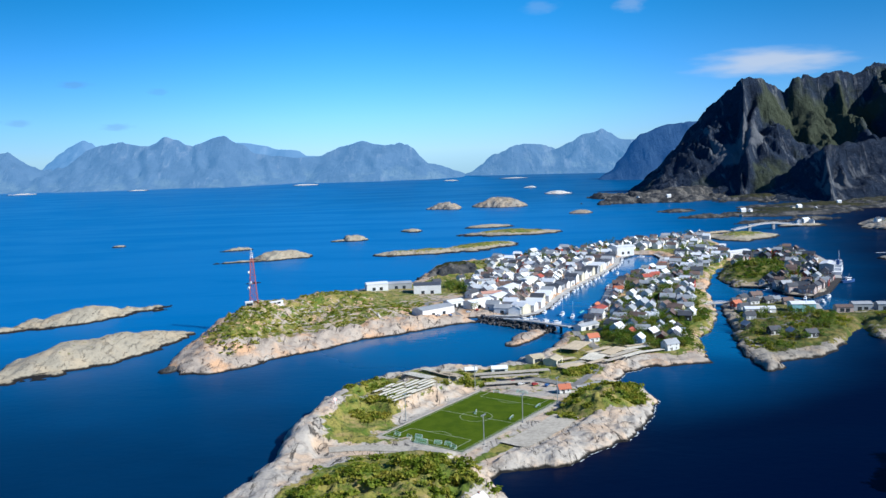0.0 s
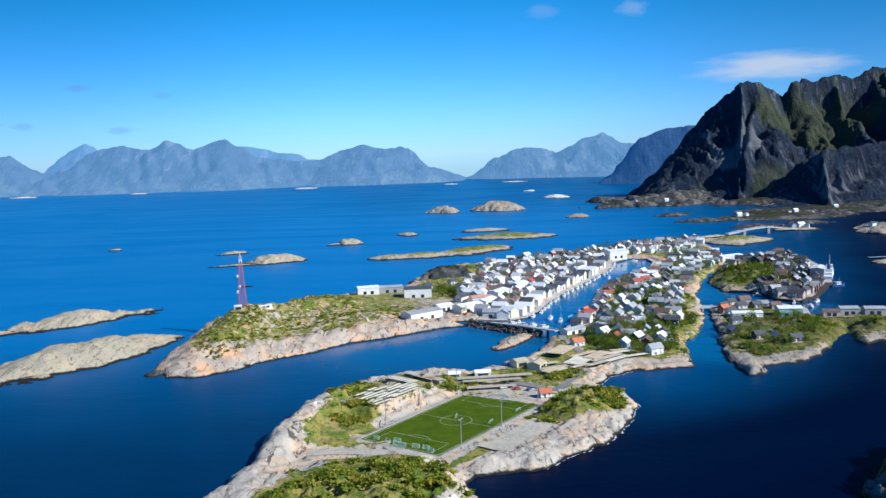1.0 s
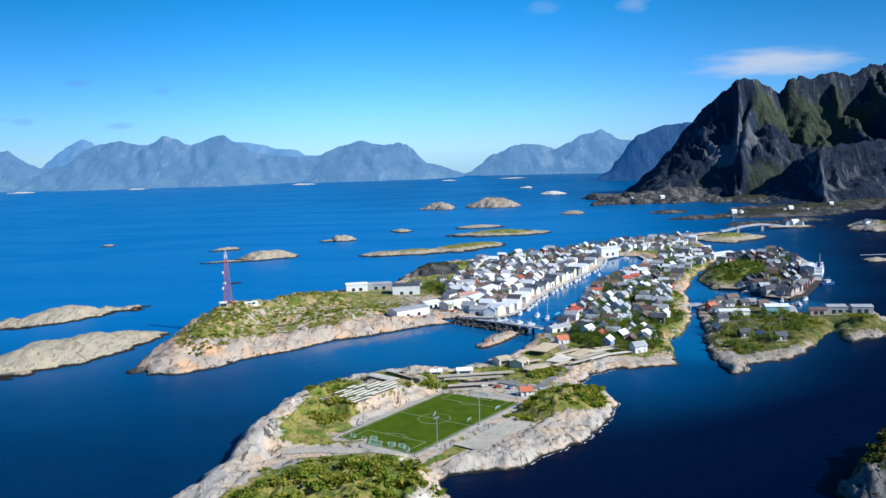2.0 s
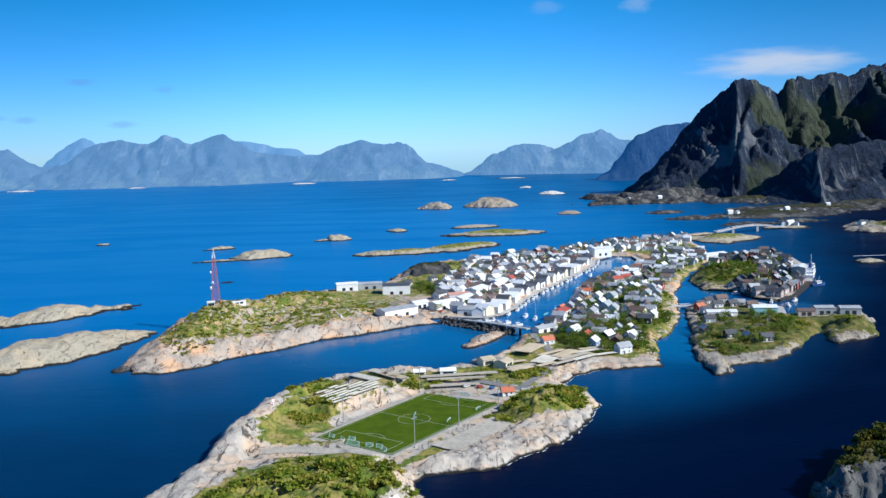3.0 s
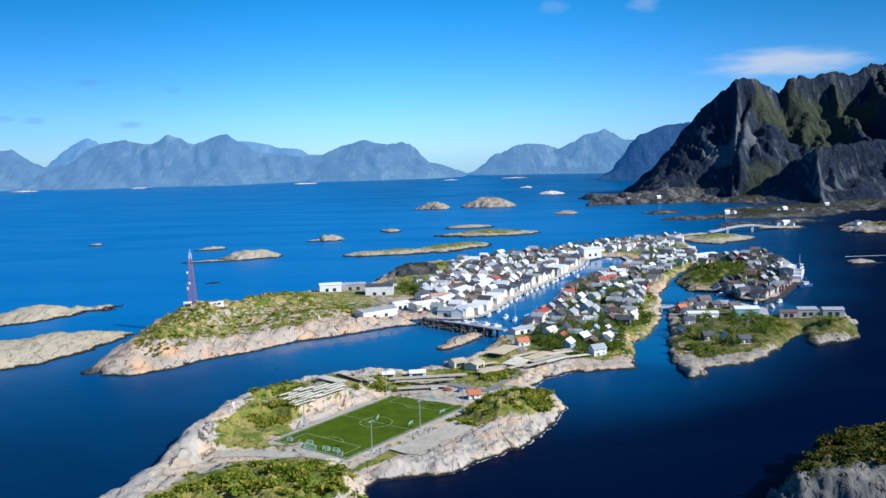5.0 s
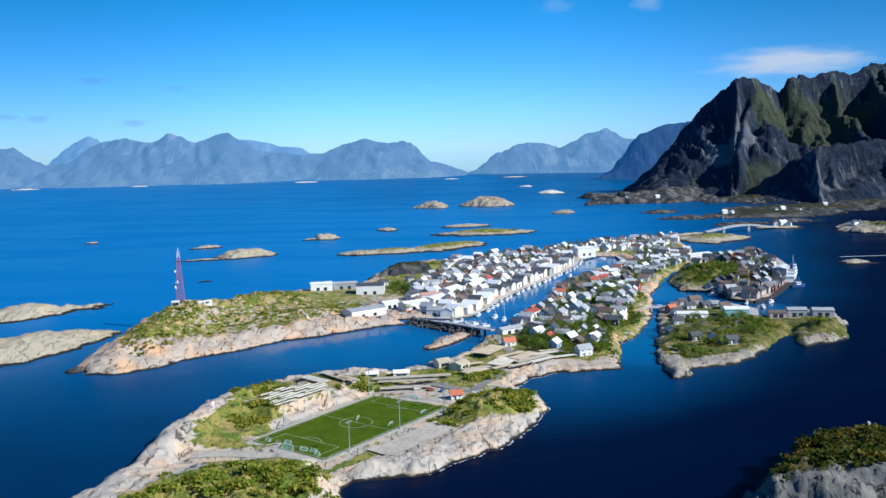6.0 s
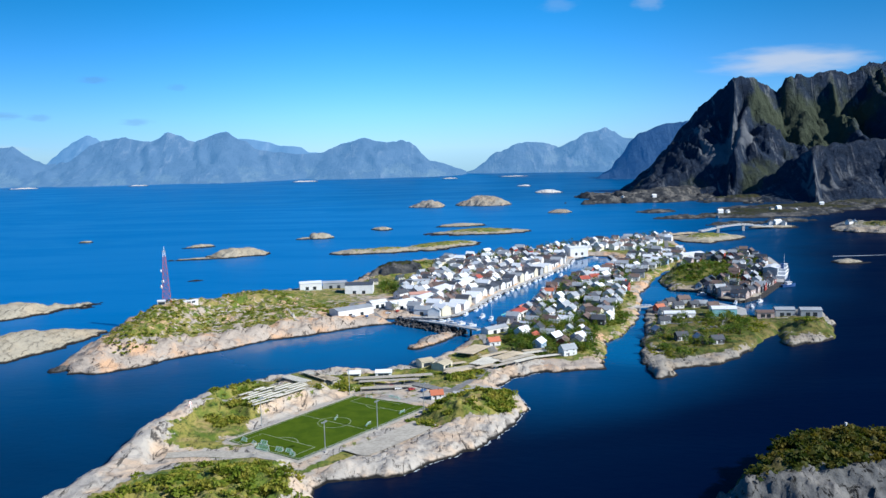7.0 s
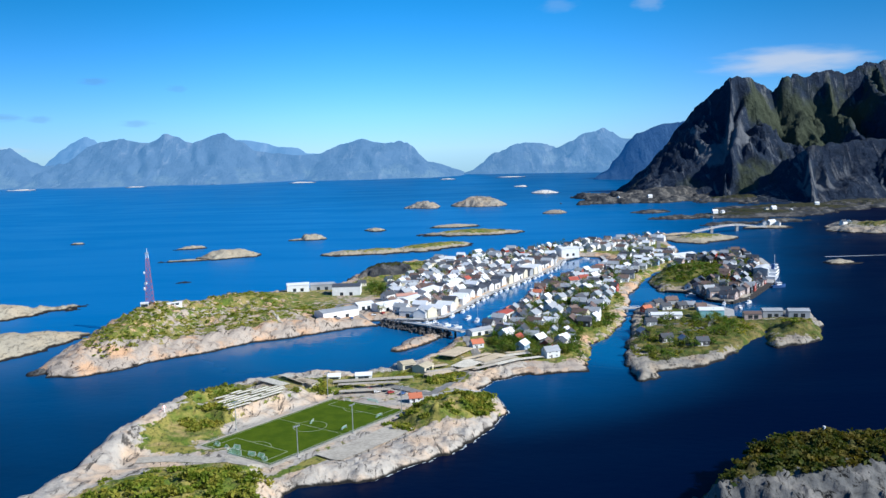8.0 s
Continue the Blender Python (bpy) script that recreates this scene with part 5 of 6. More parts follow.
def quay(name, points, wide, z, label, top=CONCRETE, top_label="pale concrete deck"):
    """A quay along a line: a stone-faced deck with edge beam and piles."""
    g = thing(name, label, "quay", kind="structure")
    for (ax, ay), (bx, by) in zip(points, points[1:]):
        a, b = Vector((ax, ay, 0)), Vector((bx, by, 0))
        t = (b - a).normalized()
        s = Vector((t.y, -t.x, 0))
        turn = Matrix.Translation(a) @ Matrix(((t.x, s.x, 0, 0), (t.y, s.y, 0, 0), (0, 0, 1, 0), (0, 0, 0, 1)))
        n = (b - a).length
        part("deck", Shape().box(-0.5, n + 0.5, -wide * 0.6, wide * 0.4, z - 0.5, z, turn), top, g, top_label)
        facing = part("facing", Shape().box(-0.5, n + 0.5, wide * 0.3, wide * 0.38, -2.0, z - 0.5, turn), TAR_TIMBER, g, "dark timber facing")
        for k in range(int(n / 9)):
            part("pile", Shape().beam(turn @ Vector((k * 9 + 2, wide * 0.42, -2)), turn @ Vector((k * 9 + 2, wide * 0.42, z + 0.4)), 0.5, 6), TAR_TIMBER, facing)
    return g


quay("quay_west", [(40, 731), (64, 725), (79, 737), (93, 767), (107, 810), (125, 852), (153, 909), (189, 985), (209, 1033), (218, 1075), (245, 1113)], 5, 2.0, "pale concrete quay along the harbour")
quay("quay_east", [(271, 1104), (271, 1070), (256, 1021), (236, 977), (216, 953), (190, 909), (169, 875), (155, 821), (141, 772), (129, 744), (118, 704), (101, 673)], 5, 1.9, "timber-faced quay along the harbour")
quay("quay_north_east", [(398, 866), (432, 950), (450, 1050)], 7, 2.2, "concrete quay on the sheltered sound")
quay("quay_inner", [(289, 838), (311, 827), (317, 785), (330, 771), (354, 793), (397, 864)], 6, 2.0, "dark timber quay under the boathouses", TAR_TIMBER, "dark timber deck")
quay("quay_boatyard", [(300, 768), (316, 735), (308, 708)], 8, 2.0, "concrete boatyard quay")


def stone_heap(name, path, half, high, count, seed, label):
    """A mole of dark blocks: each block is a mesh of its own."""
    g = thing(name, label, "breakwater", kind="structure")
    r = random.Random(seed)
    blocks = []
    for k in range(6):
        s = Shape()
        s.v = [(x * r.uniform(0.7, 1.2), y * r.uniform(0.6, 1.1), z * r.uniform(0.6, 1.1)) for z in (-0.8, 0.8) for x, y in ((-1, -1), (1, -1), (1.1, 1), (-1, 0.9))]
        s.f = [(3, 2, 1, 0), (4, 5, 6, 7), (0, 1, 5, 4), (1, 2, 6, 5), (2, 3, 7, 6), (3, 0, 4, 7)]
        blocks.append(s.mesh("block", ROCK_DARK))
    total = [math.dist(a, b) for a, b in zip(path, path[1:])]
    for _ in range(count):
        i = r.choices(range(len(total)), total)[0]
        q, off = r.random(), r.uniform(-1, 1)
        (ax, ay), (bx, by) = path[i], path[i + 1]
        n = Vector((by - ay, ax - bx)).normalized()
        ob = new("block", r.choice(blocks))
        ob.parent = g
        k = r.uniform(0.7, 1.5)
        ob.matrix_basis = Matrix.Translation((ax + (bx - ax) * q + n.x * off * half, ay + (by - ay) * q + n.y * off * half, high * (1 - abs(off)) - 0.3)) @ Euler((r.random() * 6, r.random() * 6, r.random() * 6)).to_matrix().to_4x4() @ Matrix.Scale(k, 4)
    return g


ROCK_DARK = plain("dark_mole_rock", (0.075, 0.07, 0.068), 0.9, vary=0.45, size=1.1, bump=0.1)
stone_heap("breakwater", [(30, 718), (48, 699), (66, 680), (84, 663)], 6.5, 4.6, 300, 3, "dark stone breakwater across the harbour mouth")


def deck_bridge(name, points, wide, thick, piers, label, top=CONCRETE, leg=CONCRETE):
    """A road bridge on a line of (x, y, z): a slab, parapets and piers."""
    g = thing(name, label, "bridge")
    s, left, right = Shape(), [], []
    for k, (x, y, z) in enumerate(points):
        a, b = points[max(k - 1, 0)], points[min(k + 1, len(points) - 1)]
        t = Vector((b[0] - a[0], b[1] - a[1], 0)).normalized()
        n = Vector((t.y, -t.x, 0)) * wide / 2
        p = Vector((x, y, z))
        left.append(p - n), right.append(p + n)
        s.v += [tuple(p - n), tuple(p + n), tuple(p + n - Vector((0, 0, thick))), tuple(p - n - Vector((0, 0, thick)))]
    for k in range(len(points) - 1):
        i, j = 4 * k, 4 * k + 4
        s.f += [(i, i + 1, j + 1, j), (i + 1, i + 2, j + 2, j + 1), (i + 2, i + 3, j + 3, j + 2), (i + 3, i, j, j + 3)]
    s.f += [(3, 2, 1, 0), tuple(range(len(s.v) - 4, len(s.v)))]
    part("deck", s, top, g)
    for side in (left, right):
        part("railing", Shape().tube([a + Vector((0, 0, 0.9)) for a in side], 0.25), WHITE_STEEL, g, "white steel railing")
        for a in side[::2]:
            part("railing_post", Shape().beam(a, a + Vector((0, 0, 0.95)), 0.18), WHITE_STEEL, g)
    for x, y, z, w in piers:
        part("pier", Shape().box(x - w / 2, x + w / 2, y - wide * 0.4, y + wide * 0.4, -3, z), leg, g, "concrete pier" if leg is CONCRETE else "dark timber trestle")
    return g


def rise_line(a, b, z0, zm, z1, n=16):
    return [(a[0] + (b[0] - a[0]) * k / n, a[1] + (b[1] - a[1]) * k / n, z0 + (z1 - z0) * k / n + zm * math.sin(math.pi * k / n) ** 1.3) for k in range(n + 1)]


deck_bridge("harbour_bridge", rise_line((30, 719), (95, 653), 3.8, 0.9, 6.6, 14), 4.2, 0.9, [(59 + 6 * k, 689.5 - 6 * k, 5.0 + 0.25 * k, 1.6) for k in range(6)], "low road bridge on a dark stone mole", CONCRETE, TAR_TIMBER)
deck_bridge("sound_bridge", rise_line((452, 1348), (584, 1412), 5, 6.5, 3.5, 24), 7.0, 1.5, [(484, 1364, 10.5, 4), (530, 1386, 11.5, 4)], "high-arched pale concrete road bridge over the sound")
deck_bridge("channel_bridge", rise_line((222, 742), (246, 748), 3.2, 0.5, 3.2, 6), 5.0, 0.8, [(234, 745, 2.6, 1.5)], "short concrete bridge over the narrow channel")


def ribbon(name, points, wide, mat, label, lift=0.22, step=2.5):
    """A road laid on the ground."""
    s, line = Shape(), []
    for (ax, ay), (bx, by) in zip(points, points[1:]):
        n = max(1, int(math.dist((ax, ay), (bx, by)) / step))
        line += [(ax + (bx - ax) * k / n, ay + (by - ay) * k / n) for k in range(n)]
    line.append(points[-1])
    for _ in range(8):
        line = [line[0]] + [((a[0] + 2 * b[0] + c[0]) / 4, (a[1] + 2 * b[1] + c[1]) / 4) for a, b, c in zip(line, line[1:], line[2:])] + [line[-1]]
    for k, (x, y) in enumerate(line):
        a, b = line[max(k - 1, 0)], line[min(k + 1, len(line) - 1)]
        t = Vector((b[0] - a[0], b[1] - a[1])).normalized()
        for q in (-0.5, -0.17, 0.17, 0.5):
            px, py = x + t.y * wide * q, y - t.x * wide * q
            s.v.append([px, py, ground_z(px, py) + lift])
    for k in range(len(line)):
        top = max(v[2] for v in s.v[4 * k:4 * k + 4])
        for v in s.v[4 * k:4 * k + 4]:
            v[2] = 0.6 * v[2] + 0.4 * top
    s.f = [(4 * k + q, 4 * k + q + 1, 4 * k + q + 5, 4 * k + q + 4) for k in range(len(line) - 1) for q in range(3)]
    s.v = [tuple(v) for v in s.v]
    return tagged(new(name, s.mesh(name, mat)), label, "road", kind="structure")


ribbon("road", [(48, 522), (66, 508), (76, 500), (84, 512), (92, 530), (100, 560), (104, 590), (98, 625), (96, 648)], 5.5, ASPHALT, "grey asphalt road from the pitch to the village")
ribbon("road", [(-58, 404), (-46, 406), (-30, 404), (-14, 400), (2, 389)], 8, GRAVEL, "pale gravel track past the football pitch")
ribbon("road", [(30, 720), (14, 728), (0, 748), (-20, 790), (-10, 800), (20, 812), (40, 830), (60, 900), (110, 1000), (170, 1100)], 5, ASPHALT, "grey village street")
ribbon("road", [(110, 640), (140, 660), (160, 720), (190, 800), (222, 880), (270, 960), (300, 1020), (345, 1110), (372, 1230), (400, 1330)], 5, ASPHALT, "grey village street")
ribbon("road", [(248, 748), (252, 715), (246, 690), (235, 665), (250, 655), (275, 668), (280, 690)], 4, ASPHALT, "narrow grey island road")
ribbon("road", [(-45, 690), (-70, 740), (-110, 735), (-145, 720), (-156, 712)], 2.2, GRAVEL, "worn gravel path over the hill to the mast")

ribbon("road", [(304, 692), (292, 676), (278, 655), (266, 640), (250, 634)], 3.2, ASPHALT, "narrow grey island road")
ribbon("road", [(284, 684), (300, 682), (318, 681), (336, 682)], 3.2, GRAVEL, "pale gravel drive on the island")
ribbon("road", [(76, 499), (90, 498), (104, 499), (112, 500)], 5, CONCRETE, "pale concrete jetty road to the outer rock", 0.5)
ribbon("gravel_yard", [(30, 402), (42, 416), (54, 432), (62, 446)], 15, GRAVEL, "flat pale gravel yard beside the football pitch", 0.45)

# ---- drying racks ----


def drying_rack(m, long, wide, label, cover=DRIED_FISH, tall=1.9):
    """Poles on trestles hung close with drying fish."""
    g = thing("drying_rack", label, "drying rack", m, "fish drying racks")
    n = max(2, int(long / 8))
    for k in range(n + 1):
        x = -long / 2 + long * k / n
        for s in (-1, 1):
            part("trestle_leg", Shape().beam((x, s * wide / 2, -0.6), (x, s * wide * 0.42, tall), 0.2, 5), TIMBER, g)
        part("cross_pole", Shape().beam((x, -wide / 2, tall), (x, wide / 2, tall), 0.2, 5), TIMBER, g)
    rows = max(3, int(wide / 0.75))
    for k in range(rows):
        y = -wide / 2 + wide * (k + 0.5) / rows
        part("pole", Shape().box(-long / 2, long / 2, y - 0.07, y + 0.07, tall - 0.08, tall + 0.08), TIMBER, g)
        part("hung_fish" if cover is DRIED_FISH else "slat", Shape().box(-long / 2 + 0.3 + 0.5 * (k % 3), long / 2 - 0.3 - 0.4 * (k * 2 % 3), y - 0.41 * wide / rows, y + 0.41 * wide / rows, tall - 0.14, tall + 0.10 + 0.04 * (k % 2)), cover, g)
    return g


def rack_at(x, y, turn, long, wide, cover=DRIED_FISH):
    z = max(ground_z(x + long * q * math.cos(radians(turn)), y + long * q * math.sin(radians(turn))) for q in (-0.35, 0, 0.35)) - 0.2
    drying_rack(pose(x, y, z, 0, 0, turn), long, wide, "long timber drying rack hung with pale fish" if cover is DRIED_FISH else "weathered timber drying rack with sun-bleached poles", cover)


along, across = Vector((0.593, 0.805)), Vector((-0.805, 0.593))
for k in range(7):
    start, end = (-19, -17, -18, -14, -15, -8, -11)[k], (20, 25, 27, 26, 22, 14, 8)[k]
    middle = start + (end - start) * (0.40 + 0.07 * (k * 2 % 5))
    for n, (u0, u1) in enumerate(((start, middle - 0.9), (middle + 0.9, end))):
        p = Vector((-19, 475)) + along * (u0 + u1) / 2 + across * (-1.0 + 3.5 * k + 1.1 * n)
        rack_at(p.x, p.y, 50 + 3 * ((k + n) % 3), u1 - u0, 1.9)
for x, y, turn, l, w, cover in ((-17, 513, -42, 22, 7.0, DRIED_FISH), (-9, 524, -42, 16, 5.0, DRIED_FISH), (-3, 517, -48, 18, 6.0, TAN_RACK), (3, 512, -48, 15, 5.0, TAN_RACK)):
    rack_at(x, y, turn, l, w, cover)
for x, y, turn, l, w in ((40, 527, 8, 48, 5.0), (38, 519, 5, 36, 4.0), (37, 509, 6, 30, 4.5)):
    rack_at(x, y, turn, l, w, TIMBER)
for n, (x, y, turn, l, w) in enumerate(((90, 590, 60, 27, 13), (97, 559, 60, 22, 13), (112, 572, 50, 24, 9), (117, 567, 40, 30, 5), (103, 577, 40, 24, 4), (123, 561, 40, 22, 4.5), (79, 540, 40, 18, 8), (109, 551, 40, 20, 4),
                                        (96, 546, 40, 16, 4), (128, 580, 24, 24, 4.5), (134, 588, 20, 24, 4), (80, 546, 25, 20, 5), (76, 556, 25, 18, 4), (138, 572, 22, 18, 4))):
    rack_at(x, y, turn, l, w, (TAN_RACK, DRIED_FISH, TAN_RACK, TIMBER)[n % 4])

# ---- boats ----


def boat(m, long, hull, label, masted=False, group="moored boats"):
    g = thing("boat", label, "boat", m, group)
    w, h = long * 0.3, long * 0.14
    s, n = Shape(), 8
    for k in range(n + 1):
        q = k / n
        half = w / 2 * (1 - max(0, (q - 0.45) / 0.55) ** 2.2) * (0.85 + 0.15 * min(1, q * 4))
        x, lift = -long / 2 + long * q, h * (1 + 0.5 * q * q)
        s.v += [(x, -half, lift), (x, -half * 0.6, -h * 0.4), (x, half * 0.6, -h * 0.4), (x, half, lift)]
    for k in range(n):
        i, j = 4 * k, 4 * k + 4
        s.f += [(i, i + 1, j + 1, j), (i + 1, i + 2, j + 2, j + 1), (i + 2, i + 3, j + 3, j + 2), (i + 3, i, j, j + 3)]
    s.f += [(0, 3, 2, 1), tuple(range(4 * n, 4 * n + 4))]
    part("hull", s, HULLS[hull], g)
    cabin = part("cabin", Shape().box(-long * 0.18, long * 0.16, -w * 0.3, w * 0.3, h * 1.0, h * 1.0 + long * 0.16), HULLS["white"], g, "white wheelhouse")
    part("window_band", Shape().box(-long * 0.17, long * 0.165, -w * 0.305, w * 0.305, h + long * 0.09, h + long * 0.13), GLASS, cabin, "dark wheelhouse windows")
    part("cabin_roof", Shape().box(-long * 0.2, long * 0.19, -w * 0.34, w * 0.34, h + long * 0.16, h + long * 0.18), HULLS["white"], cabin)
    tall = long * (1.25 if masted else 0.5)
    part("mast", Shape().beam((long * 0.05, 0, h), (long * 0.05, 0, h + tall), 0.18 if masted else 0.14, 6), WHITE_STEEL, g)
    part("boom", Shape().beam((long * 0.05, 0, h + long * 0.2), (-long * 0.4, 0, h + long * 0.24), 0.14, 6), WHITE_STEEL, g)
    return g


small_boat = boat(pose(60, 708, 0.1, 0, 0, 20), 9, "white", "small white fishing boat moored in the harbour")
big_boat = boat(pose(400, 850, 0.1, 0, 0, 15), 15, "blue", "blue-hulled fishing boat moored at the quay")
sail_boat = boat(pose(107, 718, 0.1, 0, 0, 70), 10, "white", "white sailing yacht moored in the harbour", True)
red_boat = boat(pose(163, 856, 0.1, 0, 0, 62), 12, "red", "red-hulled fishing boat moored at the quay")
for src, x, y, turn in ((small_boat, 66, 712, 30), (small_boat, 74, 706, -20), (small_boat, 82, 702, 40), (small_boat, 90, 694, 20), (small_boat, 72, 716, 80), (sail_boat, 100, 730, 62), (small_boat, 306, 812, 10),
                        (small_boat, 322, 765, 60), (small_boat, 330, 748, 90), (small_boat, 345, 770, 40), (sail_boat, 192, 952, 62), (small_boat, 128, 752, 68), (small_boat, 150, 806, 70), (small_boat, 176, 872, 64), (small_boat, 250, 1090, 0)):
    copy_thing(src, pose(x, y, 0.1, 0, 0, turn))

# White boats lie close along the western quay.
boat_rng = random.Random(21)
for (ax, ay), (bx, by) in zip(QUAY_WEST[2:], QUAY_WEST[3:]):
    n = max(1, round(math.dist((ax, ay), (bx, by)) / 15))
    way = math.atan2(by - ay, bx - ax)
    for k in range(n):
        q, off = (k + 0.3 + 0.4 * boat_rng.random()) / n, 5.2 + 1.6 * boat_rng.random()
        copy_thing(boat_rng.choice((small_boat, small_boat, sail_boat if k == 1 else small_boat)),
                   pose(ax + (bx - ax) * q + math.sin(way) * off, ay + (by - ay) * q - math.cos(way) * off, 0.1, 0, 0, math.degrees(way) + boat_rng.uniform(-6, 6)))


def ship(m):
    g = thing("ship", "large white service ship moored at the quay", "ship", m)
    s = Shape()
    for k in range(9):
        q = k / 8
        half = 4.6 * (1 - max(0, (q - 0.55) / 0.45) ** 2)
        s.v += [(-22 + 44 * q, -half, 5 + 2 * q * q), (-22 + 44 * q, -half * 0.7, -1.5), (-22 + 44 * q, half * 0.7, -1.5), (-22 + 44 * q, half, 5 + 2 * q * q)]
    for k in range(8):
        i, j = 4 * k, 4 * k + 4
        s.f += [(i, i + 1, j + 1, j), (i + 1, i + 2, j + 2, j + 1), (i + 2, i + 3, j + 3, j + 2), (i + 3, i, j, j + 3)]
    s.f += [(0, 3, 2, 1), (32, 33, 34, 35)]
    part("hull", s, HULLS["white"], g)
    for k, (x0, x1, z0, z1) in enumerate(((-14, 12, 5, 8), (-10, 10, 8, 11), (0, 9, 11, 14))):
        part("deck_house", Shape().box(x0, x1, -3.8 + 0.4 * k, 3.8 - 0.4 * k, z0, z1), HULLS["white"], g)
        part("window_band", Shape().box(x0 + 0.5, x1 + 0.05, -3.83 + 0.4 * k, 3.83 - 0.4 * k, z1 - 1.7, z1 - 0.8), GLASS, g)
    part("funnel", Shape().box(-9, -6, -1.5, 1.5, 11, 16), HULLS["blue"], g, "blue funnel")
    part("mast", Shape().beam((4, 0, 14), (4, 0, 24), 0.4, 6), WHITE_STEEL, g)
    return g


ship(pose(415, 905, 0, 0, 0, 62))

# ---- cars ----


def car(m, paint, label):
    g = thing("car", label, "car", m, "parked cars")
    s = Shape()
    side = [(-2.1, 0.35), (2.1, 0.35), (2.15, 0.8), (1.2, 0.95), (0.6, 1.45), (-1.5, 1.5), (-2.1, 0.95)]
    k = len(side)
    s.v = [(x, -0.85, z) for x, z in side] + [(x, 0.85, z) for x, z in side]
    s.f = [tuple(range(k))[::-1], tuple(range(k, 2 * k))] + [(i, (i + 1) % k, k + (i + 1) % k, k + i) for i in range(k)]
    part("body", s, paint, g)
    part("windows", Shape().box(-1.4, 0.85, -0.87, 0.87, 1.0, 1.38), GLASS, g, "dark windows")
    for x in (-1.3, 1.3):
        for y in (-0.8, 0.8):
            part("wheel", Shape().beam((x, y - 0.1, 0.33), (x, y + 0.1, 0.33), 0.66, 12), TAR_TIMBER, g)
    return g


cars = [car(pose(44, 508, ground_z(44, 508) + 0.3, 0, 0, 20), HULLS["white"], "white car parked by the pitch"), car(pose(52, 506, ground_z(52, 506) + 0.3, 0, 0, 40), HULLS["red"], "red car parked by the pitch"),
        car(pose(59, 503, ground_z(59, 503) + 0.3, 0, 0, 60), HULLS["blue"], "dark blue car parked by the pitch")]
for k, (x, y) in enumerate(((20, 738), (28, 742), (4, 716), (-6, 713), (100, 612), (146, 668), (256, 688), (40, 512), (48, 511), (262, 690))):
    copy_thing(cars[k % 3], pose(x, y, ground_z(x, y) + 0.3, 0, 0, 25 + 47 * k))


# A small boat under way in the sound, with its wake.
runner = boat(pose(614, 1064, 0.1, 0, 0, 8), 11, "white", "small white boat under way with a foaming wake", group="boats under way")
wake = Shape()
for k in range(24):
    q = k / 23
    for side in (-1, 1):
        wake.v.append((608 - 76 * q, 1063 - 3 * q + side * (0.6 + 2.2 * q * (1 - 0.5 * q)), 0.06))
wake.f = [(2 * k, 2 * k + 2, 2 * k + 3, 2 * k + 1) for k in range(23)]
tagged(new("wake", wake.mesh("wake", FOAM)), "thin white wake trailing over blue water", "wake", kind="structure")

# ---- trees and scrub ----


def leaf_cloud(count, spread, size, seed, clumps=14):
    """Many small leaves in uneven clumps, as vertices and faces."""
    r = np.random.RandomState(seed)
    mids = r.normal(0, 0.42, (clumps, 3)) * np.array(spread)
    p = mids[r.randint(0, clumps, count)] + r.normal(0, 0.24, (count, 3)) * np.array(spread)
    up = r.normal(0, 0.75, (count, 3)) + np.array([0.25, -0.1, 0.8])
    a = np.cross(up, r.normal(0, 1, (count, 3)))
    a /= np.linalg.norm(a, axis=1)[:, None]
    b = np.cross(up, a)
    b /= np.linalg.norm(b, axis=1)[:, None]
    k = size * r.uniform(0.6, 1.3, (count, 1))
    quad = np.stack([p - a * k, p + b * k * 0.7, p + a * k, p - b * k * 0.7], 1)
    return quad


def quads_mesh(name, quads, mat):
    n = len(quads)
    me = bpy.data.meshes.new(name)
    me.from_pydata(quads.reshape(-1, 3).tolist(), [], np.arange(4 * n).reshape(n, 4).tolist())
    me.materials.append(mat)
    me.update()
    return me


def tree(m, tall, seed, label):
    g = thing("tree", label, "tree", m, "garden trees")
    trunk = Shape().beam((0, 0, -0.4), (0.1, 0.1, tall * 0.55), 0.3, 6)
    r = random.Random(seed)
    for k in range(5):
        a = math.tau * k / 5 + r.random()
        trunk.beam((0.05, 0.05, tall * (0.25 + 0.06 * k)), (math.cos(a) * tall * 0.25, math.sin(a) * tall * 0.25, tall * (0.55 + 0.06 * k)), 0.12, 4)
    part("trunk", trunk, BARK, g)
    q = leaf_cloud(260, (tall * 0.55, tall * 0.55, tall * 0.5), 0.42, seed) + np.array([0, 0, tall * 0.62])
    crown = new("crown", quads_mesh("crown", q, LEAVES))
    crown.parent = g
    return g


